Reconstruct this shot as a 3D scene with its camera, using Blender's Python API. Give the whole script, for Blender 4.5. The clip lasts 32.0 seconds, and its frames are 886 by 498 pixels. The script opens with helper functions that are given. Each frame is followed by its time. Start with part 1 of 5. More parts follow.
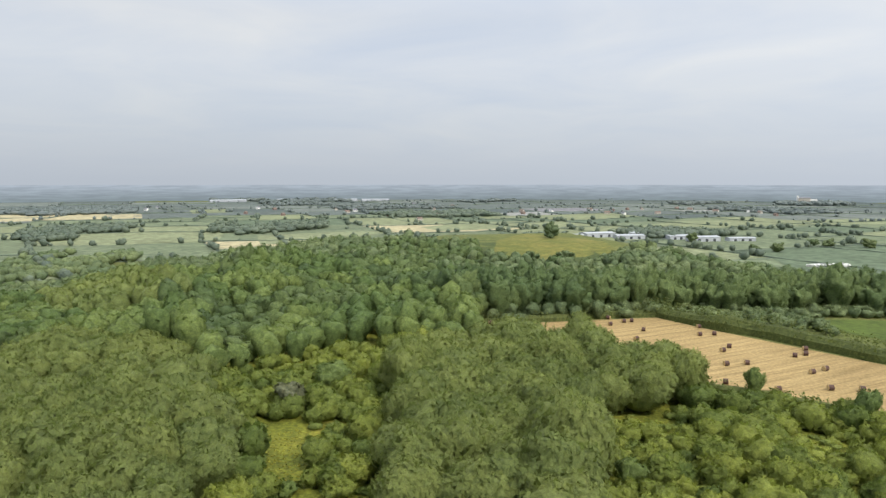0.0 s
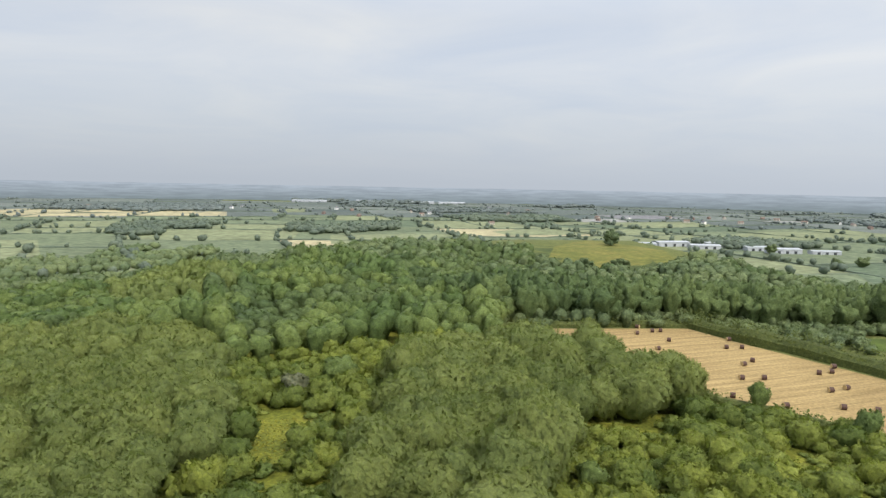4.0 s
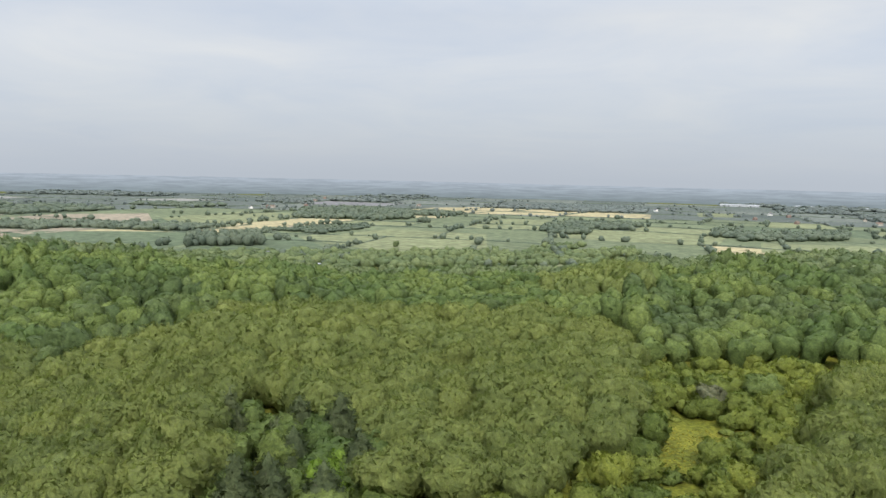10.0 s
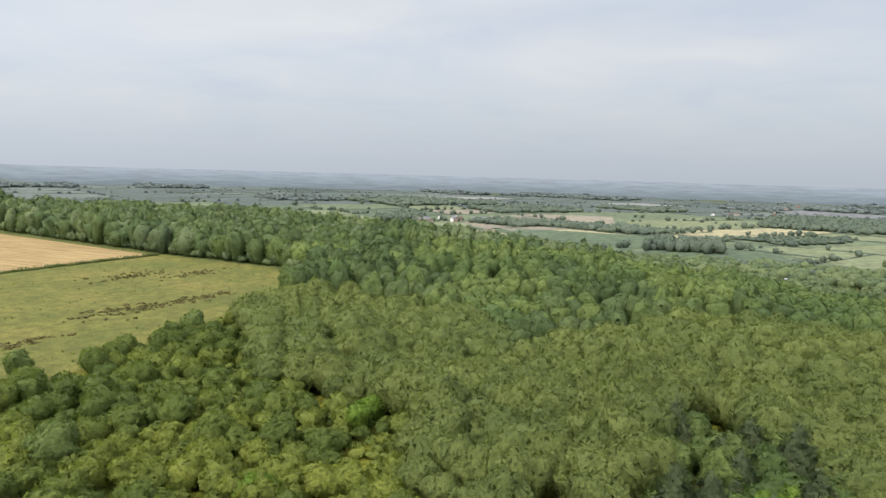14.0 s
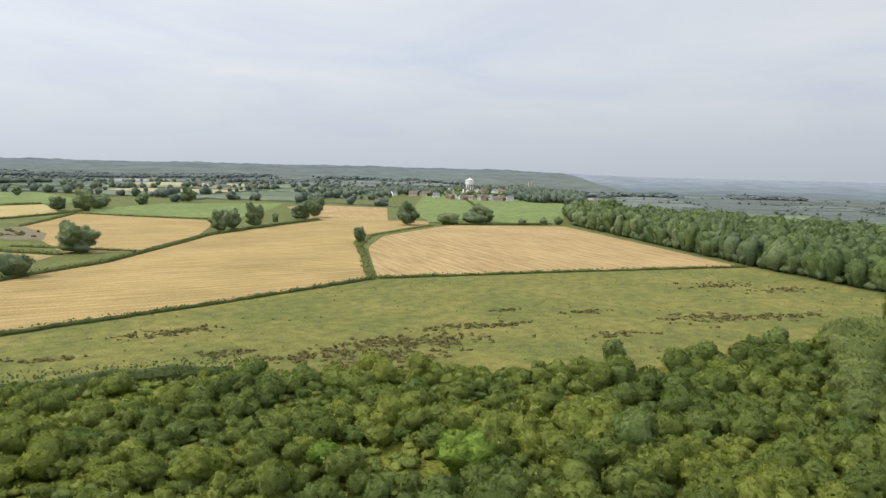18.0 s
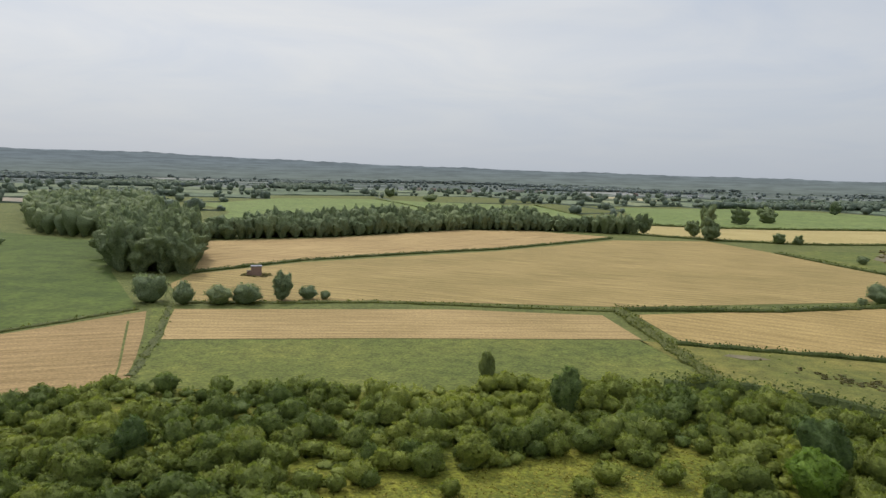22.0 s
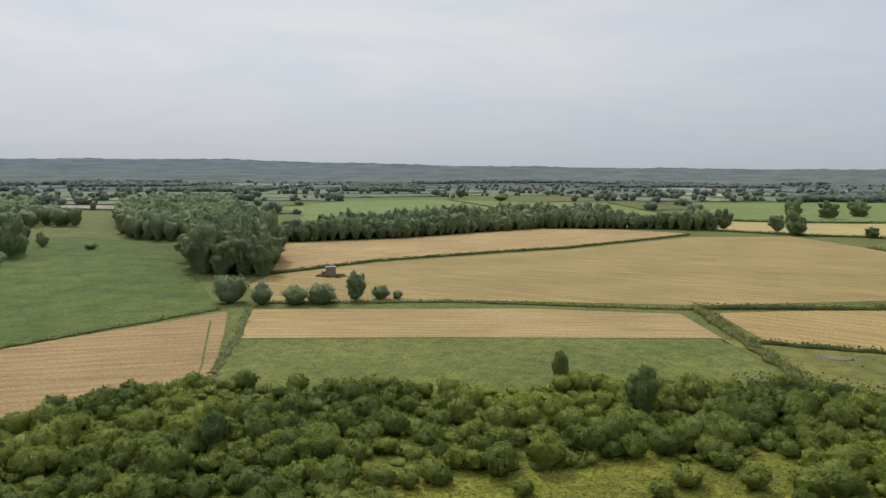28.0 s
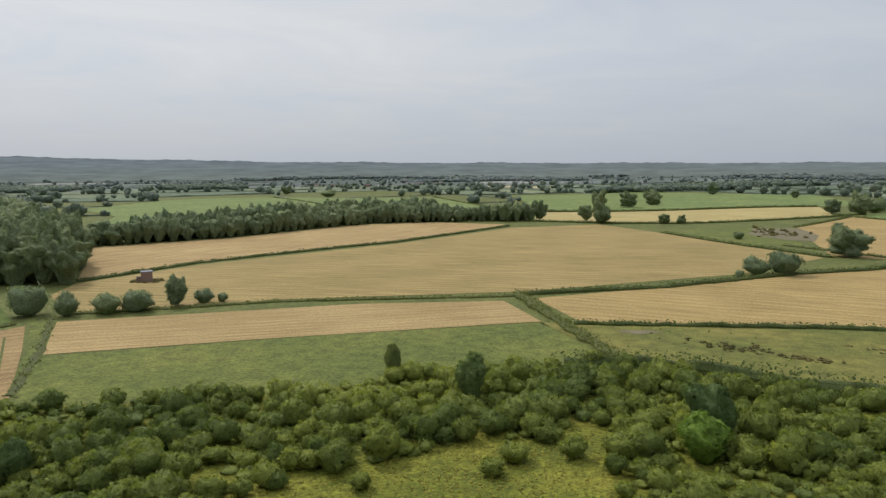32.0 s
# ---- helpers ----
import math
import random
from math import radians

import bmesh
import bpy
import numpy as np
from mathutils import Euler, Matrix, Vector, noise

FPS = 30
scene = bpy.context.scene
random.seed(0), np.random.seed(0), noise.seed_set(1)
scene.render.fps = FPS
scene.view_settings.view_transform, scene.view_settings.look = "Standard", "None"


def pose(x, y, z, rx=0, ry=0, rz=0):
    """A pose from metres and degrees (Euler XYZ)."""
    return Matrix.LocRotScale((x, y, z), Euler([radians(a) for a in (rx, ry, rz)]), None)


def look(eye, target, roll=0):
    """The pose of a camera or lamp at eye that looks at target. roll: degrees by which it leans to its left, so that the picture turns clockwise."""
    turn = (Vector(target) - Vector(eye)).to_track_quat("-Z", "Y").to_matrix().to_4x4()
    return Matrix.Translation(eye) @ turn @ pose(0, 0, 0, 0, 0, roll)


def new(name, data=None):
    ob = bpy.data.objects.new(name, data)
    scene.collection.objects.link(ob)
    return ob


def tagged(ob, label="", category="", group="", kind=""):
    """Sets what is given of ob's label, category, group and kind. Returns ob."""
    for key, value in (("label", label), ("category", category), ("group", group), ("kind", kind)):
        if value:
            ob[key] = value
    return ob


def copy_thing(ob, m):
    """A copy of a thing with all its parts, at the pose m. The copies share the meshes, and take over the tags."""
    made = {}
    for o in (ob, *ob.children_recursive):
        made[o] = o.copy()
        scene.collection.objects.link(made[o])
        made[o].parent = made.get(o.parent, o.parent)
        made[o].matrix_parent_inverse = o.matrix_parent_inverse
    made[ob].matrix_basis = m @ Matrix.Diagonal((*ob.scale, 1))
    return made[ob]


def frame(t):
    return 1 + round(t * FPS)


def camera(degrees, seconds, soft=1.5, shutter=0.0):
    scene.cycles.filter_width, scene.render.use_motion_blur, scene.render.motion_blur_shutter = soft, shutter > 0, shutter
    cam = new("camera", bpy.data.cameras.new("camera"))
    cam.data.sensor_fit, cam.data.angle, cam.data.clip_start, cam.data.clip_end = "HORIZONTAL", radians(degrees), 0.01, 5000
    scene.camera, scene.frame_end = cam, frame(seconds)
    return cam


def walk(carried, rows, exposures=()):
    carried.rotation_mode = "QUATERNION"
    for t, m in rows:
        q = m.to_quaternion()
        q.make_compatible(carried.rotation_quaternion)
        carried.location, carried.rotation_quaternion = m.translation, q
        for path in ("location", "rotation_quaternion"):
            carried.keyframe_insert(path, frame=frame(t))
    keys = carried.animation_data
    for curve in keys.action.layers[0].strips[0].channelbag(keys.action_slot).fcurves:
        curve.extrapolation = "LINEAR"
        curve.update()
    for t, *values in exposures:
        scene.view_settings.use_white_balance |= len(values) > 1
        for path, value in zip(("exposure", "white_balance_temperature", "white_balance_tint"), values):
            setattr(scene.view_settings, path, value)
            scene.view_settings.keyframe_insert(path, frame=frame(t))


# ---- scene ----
# The drone slides sideways for a few seconds, then hovers and turns. Rows: seconds, x, y, z, tilt, lean, turn.
cam = camera(64.9, 32.0, soft=1.4)
PATH = [
    (0.0, -0.00, 0.00, 50.00, 84.33, 0.01, 0.11),
    (0.5, 2.66, -0.57, 50.06, 84.37, 0.09, 0.14),
    (1.0, 5.42, -1.16, 50.13, 84.40, 0.18, 0.15),
    (1.5, 8.34, -1.80, 50.19, 84.43, 0.24, 0.15),
    (2.0, 11.29, -2.45, 50.27, 84.44, 0.21, 0.15),
    (2.5, 14.08, -3.07, 50.33, 84.48, -0.03, -0.07),
    (4.5, 18.01, -3.98, 50.36, 84.60, -1.32, 10.60),
    (5.0, 18.05, -4.06, 50.31, 84.50, -1.34, 14.15),
    (5.5, 18.01, -4.11, 50.26, 84.46, -1.38, 16.33),
    (6.0, 17.96, -4.11, 50.19, 84.40, -1.34, 19.41),
    (6.5, 17.94, -4.05, 50.13, 84.35, -1.31, 22.60),
    (7.0, 17.94, -3.96, 50.07, 84.30, -1.23, 24.47),
    (7.5, 17.89, -3.92, 50.05, 84.27, -1.21, 26.38),
    (8.0, 17.85, -3.87, 50.04, 84.25, -1.26, 29.00),
    (8.5, 17.83, -3.86, 50.03, 84.22, -1.20, 31.41),
    (9.0, 17.82, -3.84, 50.02, 84.21, -1.18, 33.91),
    (9.5, 17.81, -3.84, 50.02, 84.18, -1.17, 37.05),
    (10.0, 17.81, -3.84, 50.02, 84.16, -1.21, 40.56),
    (10.5, 17.84, -3.85, 50.03, 84.12, -1.28, 44.58),
    (11.0, 17.88, -3.87, 50.06, 84.07, -1.36, 48.51),
    (11.5, 17.93, -3.91, 50.09, 84.02, -1.34, 52.43),
    (12.0, 17.99, -3.94, 50.12, 83.95, -1.41, 56.83),
    (12.5, 18.05, -3.99, 50.16, 83.84, -1.51, 61.87),
    (13.0, 18.11, -4.05, 50.19, 83.74, -1.59, 66.60),
    (13.5, 18.19, -4.10, 50.22, 83.60, -1.73, 71.38),
    (14.0, 18.28, -4.14, 50.25, 83.72, -1.52, 77.16),
    (14.5, 18.35, -4.18, 50.27, 83.65, -1.72, 82.85),
    (16.5, 18.45, -4.23, 50.27, 83.52, -2.06, 105.47),
    (17.0, 18.44, -4.21, 50.27, 83.45, -1.70, 110.73),
    (17.5, 18.43, -4.18, 50.26, 83.43, -1.15, 117.20),
    (18.0, 18.41, -4.16, 50.26, 83.49, -1.23, 123.22),
    (18.5, 18.37, -4.13, 50.26, 83.57, -1.17, 129.90),
    (19.0, 18.31, -4.09, 50.26, 83.62, -1.33, 137.78),
    (19.5, 18.22, -4.07, 50.27, 83.64, -1.52, 145.79),
    (20.0, 18.11, -4.09, 50.27, 83.73, -1.66, 153.86),
    (20.5, 17.99, -4.17, 50.27, 83.77, -1.57, 162.20),
    (21.0, 17.92, -4.29, 50.25, 83.71, -1.53, 170.16),
    (21.5, 17.87, -4.45, 50.23, 83.73, -1.49, 180.08),
    (22.0, 17.80, -4.65, 50.19, 83.77, -1.55, 189.65),
    (22.5, 17.71, -4.84, 50.15, 83.77, -1.56, 194.80),
    (23.0, 17.62, -4.98, 50.11, 83.77, -1.37, 197.04),
    (23.5, 17.50, -5.05, 50.06, 83.85, -1.35, 203.60),
    (24.0, 17.35, -5.06, 50.01, 83.90, -1.30, 206.96),
    (24.5, 17.29, -5.07, 49.95, 83.90, -1.09, 205.00),
    (25.0, 17.32, -5.09, 49.90, 83.86, -0.88, 201.47),
    (25.5, 17.39, -5.11, 49.86, 83.84, -0.68, 199.17),
    (27.5, 17.57, -5.10, 49.77, 83.71, -0.22, 196.06),
    (28.0, 17.56, -5.13, 49.75, 83.70, -0.15, 195.43),
    (28.5, 17.57, -5.15, 49.73, 83.70, -0.08, 194.84),
    (29.0, 17.57, -5.16, 49.71, 83.66, -0.03, 194.23),
    (29.5, 17.58, -5.14, 49.70, 83.65, 0.03, 193.63),
    (30.0, 17.60, -5.09, 49.69, 83.64, 0.07, 193.09),
    (30.5, 17.60, -5.02, 49.68, 83.65, 0.10, 192.51),
    (31.0, 17.53, -4.96, 49.68, 83.66, 0.13, 191.97),
    (31.5, 17.40, -4.89, 49.67, 83.49, 0.27, 186.44),
    (32.0, 17.26, -4.81, 49.67, 83.32, 0.41, 181.35),
]
walk(cam, [(t, pose(x, y, z, a, b, c)) for t, x, y, z, a, b, c in PATH],
     exposures=[(0, 0.30), (11, 0.30), (14.5, 0.28), (18, 0.19), (19, 0.02), (20, -0.11), (24, -0.25), (32, -0.28)])

# ---- light ----
SUN_TURN, SUN_HEIGHT = 219.0, 46.0
sun_dir = Vector((-math.sin(radians(SUN_TURN)) * math.cos(radians(SUN_HEIGHT)),
                  math.cos(radians(SUN_TURN)) * math.cos(radians(SUN_HEIGHT)), math.sin(radians(SUN_HEIGHT))))
sun_data = bpy.data.lights.new("sun", "SUN")
sun_data.energy, sun_data.angle, sun_data.color = 2.7, radians(5.0), (1.0, 0.94, 0.84)
sun = new("sun", sun_data)
sun.matrix_world = look((0, 0, 400), Vector((0, 0, 400)) - sun_dir)

world = bpy.data.worlds.new("hazy_sky")
scene.world = world
world.use_nodes = True
wn, wl = world.node_tree.nodes, world.node_tree.links
wn.clear()
sky = wn.new("ShaderNodeTexSky")
sky.sky_type, sky.sun_disc = "NISHITA", False
sky.sun_elevation, sky.sun_rotation = radians(SUN_HEIGHT), radians(360 - SUN_TURN)
sky.air_density, sky.dust_density = 1.0, 3.0
bg_sky, bg_cloud = wn.new("ShaderNodeBackground"), wn.new("ShaderNodeBackground")
bg_sky.inputs["Strength"].default_value = 0.09
wl.new(sky.outputs["Color"], bg_sky.inputs["Color"])
# thin, streaky cloud layer, stretched flat towards the horizon
tc = wn.new("ShaderNodeTexCoord")
sep = wn.new("ShaderNodeSeparateXYZ")
wl.new(tc.outputs["Generated"], sep.inputs[0])
up = wn.new("ShaderNodeMath"); up.operation = "ADD"; up.inputs[1].default_value = 0.12
wl.new(sep.outputs["Z"], up.inputs[0])
floor_up = wn.new("ShaderNodeMath"); floor_up.operation = "MAXIMUM"; floor_up.inputs[1].default_value = 0.06
wl.new(up.outputs[0], floor_up.inputs[0])
div = wn.new("ShaderNodeVectorMath"); div.operation = "DIVIDE"
comb = wn.new("ShaderNodeCombineXYZ")
for k in range(3):
    wl.new(floor_up.outputs[0], comb.inputs[k])
wl.new(tc.outputs["Generated"], div.inputs[0])
wl.new(comb.outputs[0], div.inputs[1])
cloud = wn.new("ShaderNodeTexNoise")
cloud.inputs["Scale"].default_value, cloud.inputs["Detail"].default_value, cloud.inputs["Roughness"].default_value = 0.9, 7, 0.55
cloud.inputs["Distortion"].default_value = 0.6
wl.new(div.outputs[0], cloud.inputs["Vector"])
cloud_ramp = wn.new("ShaderNodeValToRGB")
cloud_ramp.color_ramp.elements[0].position, cloud_ramp.color_ramp.elements[0].color = 0.28, (0.57, 0.63, 0.73, 1)
cloud_ramp.color_ramp.elements[1].position, cloud_ramp.color_ramp.elements[1].color = 0.72, (0.735, 0.75, 0.765, 1)
wl.new(cloud.outputs["Fac"], cloud_ramp.inputs["Fac"])
low = wn.new("ShaderNodeMapRange")
low.inputs["From Min"].default_value, low.inputs["From Max"].default_value = 0.0, 0.16
wl.new(sep.outputs["Z"], low.inputs["Value"])
low_mix = wn.new("ShaderNodeMix"); low_mix.data_type = "RGBA"
low_mix.inputs["A"].default_value = (0.50, 0.55, 0.62, 1)
wl.new(low.outputs["Result"], low_mix.inputs["Factor"])
wl.new(cloud_ramp.outputs["Color"], low_mix.inputs["B"])
wl.new(low_mix.outputs["Result"], bg_cloud.inputs["Color"])
# thin overcast is brighter overhead than near the horizon
lofty = wn.new("ShaderNodeMapRange")
lofty.inputs["From Min"].default_value, lofty.inputs["From Max"].default_value = 0.22, 0.85
lofty.inputs["To Min"].default_value, lofty.inputs["To Max"].default_value = 1.0, 2.25
wl.new(sep.outputs["Z"], lofty.inputs["Value"])
# and brighter on the sun's side
facing = wn.new("ShaderNodeVectorMath"); facing.operation = "DOT_PRODUCT"
facing.inputs[1].default_value = Vector((sun_dir.x, sun_dir.y, 0)).normalized()
wl.new(tc.outputs["Generated"], facing.inputs[0])
side = wn.new("ShaderNodeMapRange")
side.inputs["From Min"].default_value, side.inputs["From Max"].default_value = -1.0, 1.0
side.inputs["To Min"].default_value, side.inputs["To Max"].default_value = 0.88, 1.22
wl.new(facing.outputs["Value"], side.inputs["Value"])
power = wn.new("ShaderNodeMath"); power.operation = "MULTIPLY"
wl.new(lofty.outputs["Result"], power.inputs[0])
wl.new(side.outputs["Result"], power.inputs[1])
wl.new(power.outputs[0], bg_cloud.inputs["Strength"])
sky_mix, sky_out = wn.new("ShaderNodeMixShader"), wn.new("ShaderNodeOutputWorld")
sky_mix.inputs["Fac"].default_value = 0.86
wl.new(bg_sky.outputs[0], sky_mix.inputs[1])
wl.new(bg_cloud.outputs[0], sky_mix.inputs[2])
wl.new(sky_mix.outputs[0], sky_out.inputs["Surface"])


# ---- materials ----
def shader(name, rough=0.9):
    m = bpy.data.materials.new(name)
    m.use_nodes = True
    b = m.node_tree.nodes["Principled BSDF"]
    b.inputs["Roughness"].default_value = rough
    b.inputs["Specular IOR Level"].default_value = 0.2
    return m, m.node_tree.nodes, m.node_tree.links, b


def noise_node(n, l, vec, scale, detail=3.0, rough=0.55):
    t = n.new("ShaderNodeTexNoise")
    t.inputs["Scale"].default_value, t.inputs["Detail"].default_value = scale, detail
    t.inputs["Roughness"].default_value = rough
    if vec is not None:
        l.new(vec, t.inputs["Vector"])
    return t


def ramp_node(n, l, fac, stops):
    r = n.new("ShaderNodeValToRGB")
    el = r.color_ramp.elements
    while len(el) < len(stops):
        el.new(0.5)
    for e, (p, c) in zip(el, stops):
        e.position, e.color = p, (*c, 1)
    l.new(fac, r.inputs["Fac"])
    return r


def mix_node(n, l, fac, a, b, how="MIX"):
    x = n.new("ShaderNodeMix")
    x.data_type, x.blend_type = "RGBA", how
    for sock, v in ((x.inputs["Factor"], fac), (x.inputs["A"], a), (x.inputs["B"], b)):
        if isinstance(v, (int, float)):
            sock.default_value = v
        elif isinstance(v, tuple):
            sock.default_value = (*v, 1)
        else:
            l.new(v, sock)
    return x.outputs["Result"]


def bump_node(n, l, b, height, strength, dist):
    k = n.new("ShaderNodeBump")
    k.inputs["Strength"].default_value, k.inputs["Distance"].default_value = strength, dist
    l.new(height, k.inputs["Height"])
    l.new(k.outputs["Normal"], b.inputs["Normal"])


def ground_mat(name, dark, mid, light, coarse=0.03, fine=0.6, bump=0.4, grit=0.25):
    """Grass and crops: broad patches, tufts and fine grain by the place in the world."""
    m, n, l, b = shader(name, 0.95)
    p = n.new("ShaderNodeNewGeometry").outputs["Position"]
    a, c, f = noise_node(n, l, p, coarse, 4), noise_node(n, l, p, coarse * 7, 4, 0.6), noise_node(n, l, p, fine, 3)
    base = ramp_node(n, l, a.outputs["Fac"], [(0.32, dark), (0.52, mid), (0.70, light)]).outputs["Color"]
    tuft = ramp_node(n, l, c.outputs["Fac"], [(0.35, (0.72, 0.75, 0.70)), (0.65, (1.2, 1.18, 1.1))]).outputs["Color"]
    grain = ramp_node(n, l, f.outputs["Fac"], [(0.32, (1 - grit,) * 3), (0.68, (1 + grit * 0.85,) * 3)]).outputs["Color"]
    l.new(mix_node(n, l, 1.0, mix_node(n, l, 1.0, base, tuft, "MULTIPLY"), grain, "MULTIPLY"), b.inputs["Base Color"])
    bump_node(n, l, b, f.outputs["Fac"], bump, 0.4)
    return m


def stubble_mat(name, turn, dark, light, swath=3.2, contrast=0.5, patch=0.02):
    """Mown or ripe corn with drilled rows, swaths and tramlines running one way."""
    m, n, l, b = shader(name, 0.95)
    p = n.new("ShaderNodeNewGeometry").outputs["Position"]
    mp = n.new("ShaderNodeMapping")
    mp.inputs["Rotation"].default_value = (0, 0, radians(turn))
    l.new(p, mp.inputs["Vector"])
    v = mp.outputs["Vector"]
    stretch = n.new("ShaderNodeMapping")
    stretch.inputs["Scale"].default_value = (1.0 / swath, 0.03, 0.0)
    l.new(v, stretch.inputs["Vector"])
    rows = noise_node(n, l, stretch.outputs["Vector"], 1.0, 4, 0.65)
    w = n.new("ShaderNodeTexWave")
    w.wave_type, w.bands_direction = "BANDS", "X"
    w.inputs["Scale"].default_value, w.inputs["Distortion"].default_value = 0.3142 / (swath * 3.1), 5.0
    w.inputs["Detail"].default_value, w.inputs["Detail Scale"].default_value = 3, 0.2
    l.new(v, w.inputs["Vector"])
    a, f = noise_node(n, l, p, patch, 5, 0.6), noise_node(n, l, p, 1.3, 3)
    base = ramp_node(n, l, a.outputs["Fac"], [(0.35, dark), (0.65, light)]).outputs["Color"]
    lo = 1.0 - 0.45 * contrast
    r1 = ramp_node(n, l, rows.outputs["Fac"], [(0.35, (lo, lo * 0.97, lo * 0.92)), (0.62, (1.1, 1.1, 1.1))]).outputs["Color"]
    r2 = ramp_node(n, l, w.outputs["Fac"], [(0.1, (1 - 0.12 * contrast,) * 3), (0.6, (1.04,) * 3)]).outputs["Color"]
    r3 = ramp_node(n, l, f.outputs["Fac"], [(0.3, (0.74,) * 3), (0.7, (1.2,) * 3)]).outputs["Color"]
    col = mix_node(n, l, 1.0, mix_node(n, l, 1.0, mix_node(n, l, 1.0, base, r1, "MULTIPLY"), r2, "MULTIPLY"), r3, "MULTIPLY")
    l.new(col, b.inputs["Base Color"])
    bump_node(n, l, b, rows.outputs["Fac"], 0.5, 0.4)
    return m


def leaf_mat(name, dark, light, joined=False, clump=0.8, ragged=0.0, through_light=0.5, streak=1.0, relief=0.0, grain=1.5, depth=0.40):
    """Foliage: each tree has its own tint; light passes through the leaves a little."""
    m, n, l, b = shader(name, 0.7)
    if joined:
        at = n.new("ShaderNodeAttribute")
        at.attribute_name = "tint"
        tint = at.outputs["Fac"]
    else:
        tint = n.new("ShaderNodeObjectInfo").outputs["Random"]
    p = n.new("ShaderNodeNewGeometry")
    grow = n.new("ShaderNodeMapping")  # twigs run upwards in feathery crowns
    grow.inputs["Scale"].default_value = (1.0, 1.0, streak)
    l.new(p.outputs["Position"], grow.inputs["Vector"])
    nz = noise_node(n, l, p.outputs["Position"], clump, 3)
    base = ramp_node(n, l, tint, [(0.0, dark), (1.0, light)]).outputs["Color"]
    v2 = ramp_node(n, l, nz.outputs["Fac"], [(0.3, (0.80, 0.83, 0.82)), (0.7, (1.18, 1.15, 1.08))]).outputs["Color"]
    fine = noise_node(n, l, grow.outputs["Vector"], grain, 5, 0.85)
    v3 = ramp_node(n, l, fine.outputs["Fac"], [(0.36, (1 - depth, 1 - depth * 0.95, 1 - depth * 0.93)), (0.64, (1 + depth, 1 + depth * 0.95, 1 + depth * 0.75))]).outputs["Color"]
    col = mix_node(n, l, 1.0, mix_node(n, l, 1.0, base, v2, "MULTIPLY"), v3, "MULTIPLY")
    l.new(col, b.inputs["Base Color"])
    if relief:
        bump_node(n, l, b, fine.outputs["Fac"], 0.9, relief)
    tr, mx = n.new("ShaderNodeBsdfTranslucent"), n.new("ShaderNodeMixShader")
    l.new(mix_node(n, l, 1.0, col, (1.0, 1.04, 0.8), "MULTIPLY"), tr.inputs["Color"])
    mx.inputs["Fac"].default_value = through_light
    l.new(b.outputs[0], mx.inputs[1])
    l.new(tr.outputs[0], mx.inputs[2])
    last = mx.outputs[0]
    if ragged:  # gaps between the leaves of a spray
        gap, clear, cut = noise_node(n, l, p.outputs["Position"], 2.6, 3, 0.75), n.new("ShaderNodeBsdfTransparent"), n.new("ShaderNodeMixShader")
        step = n.new("ShaderNodeMath")
        step.operation, step.inputs[1].default_value = "LESS_THAN", ragged
        l.new(gap.outputs["Fac"], step.inputs[0])
        l.new(step.outputs[0], cut.inputs["Fac"])
        l.new(last, cut.inputs[1])
        l.new(clear.outputs[0], cut.inputs[2])
        last = cut.outputs[0]
    l.new(last, n["Material Output"].inputs["Surface"])
    return m


def plain_mat(name, a, c, scale=1.0, rough=0.8, bump=0.2):
    m, n, l, b = shader(name, rough)
    p = n.new("ShaderNodeNewGeometry").outputs["Position"]
    t1, t2 = noise_node(n, l, p, scale, 4), noise_node(n, l, p, scale * 9, 2)
    col = ramp_node(n, l, t1.outputs["Fac"], [(0.3, a), (0.7, c)]).outputs["Color"]
    g = ramp_node(n, l, t2.outputs["Fac"], [(0.3, (0.85,) * 3), (0.7, (1.12,) * 3)]).outputs["Color"]
    l.new(mix_node(n, l, 1.0, col, g, "MULTIPLY"), b.inputs["Base Color"])
    bump_node(n, l, b, t2.outputs["Fac"], bump, 0.05)
    return m


M_GROUND = ground_mat("rough_grass", (0.090, 0.104, 0.014), (0.140, 0.147, 0.020), (0.190, 0.176, 0.027), 0.06, 1.3, 1.0, 0.45)
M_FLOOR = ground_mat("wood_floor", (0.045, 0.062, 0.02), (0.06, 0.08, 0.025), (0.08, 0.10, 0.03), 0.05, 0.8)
M_PASTURE = ground_mat("rough_pasture", (0.100, 0.111, 0.027), (0.136, 0.133, 0.034), (0.174, 0.151, 0.043), 0.03, 1.4)
M_MEADOW = ground_mat("meadow_grass", (0.088, 0.108, 0.026), (0.110, 0.126, 0.030), (0.140, 0.146, 0.036), 0.035, 1.2, 0.4, 0.38)
M_GREEN = ground_mat("grazed_grass", (0.056, 0.082, 0.015), (0.066, 0.094, 0.018), (0.080, 0.106, 0.022), 0.012, 0.5, 0.2)
M_VERGE = ground_mat("verge_grass", (0.082, 0.096, 0.026), (0.102, 0.114, 0.032), (0.128, 0.132, 0.040), 0.05, 1.0, 0.4, 0.35)
M_LEY = ground_mat("green_ley", (0.115, 0.155, 0.048), (0.135, 0.175, 0.055), (0.155, 0.19, 0.062), 0.015, 0.6, 0.2)
FAR_TINTS = (("grass", (0.135, 0.17, 0.085)), ("pale_grass", (0.19, 0.215, 0.10)), ("dark_grass", (0.10, 0.14, 0.075)), ("corn", (0.37, 0.32, 0.165)), ("fallow", (0.27, 0.225, 0.16)))


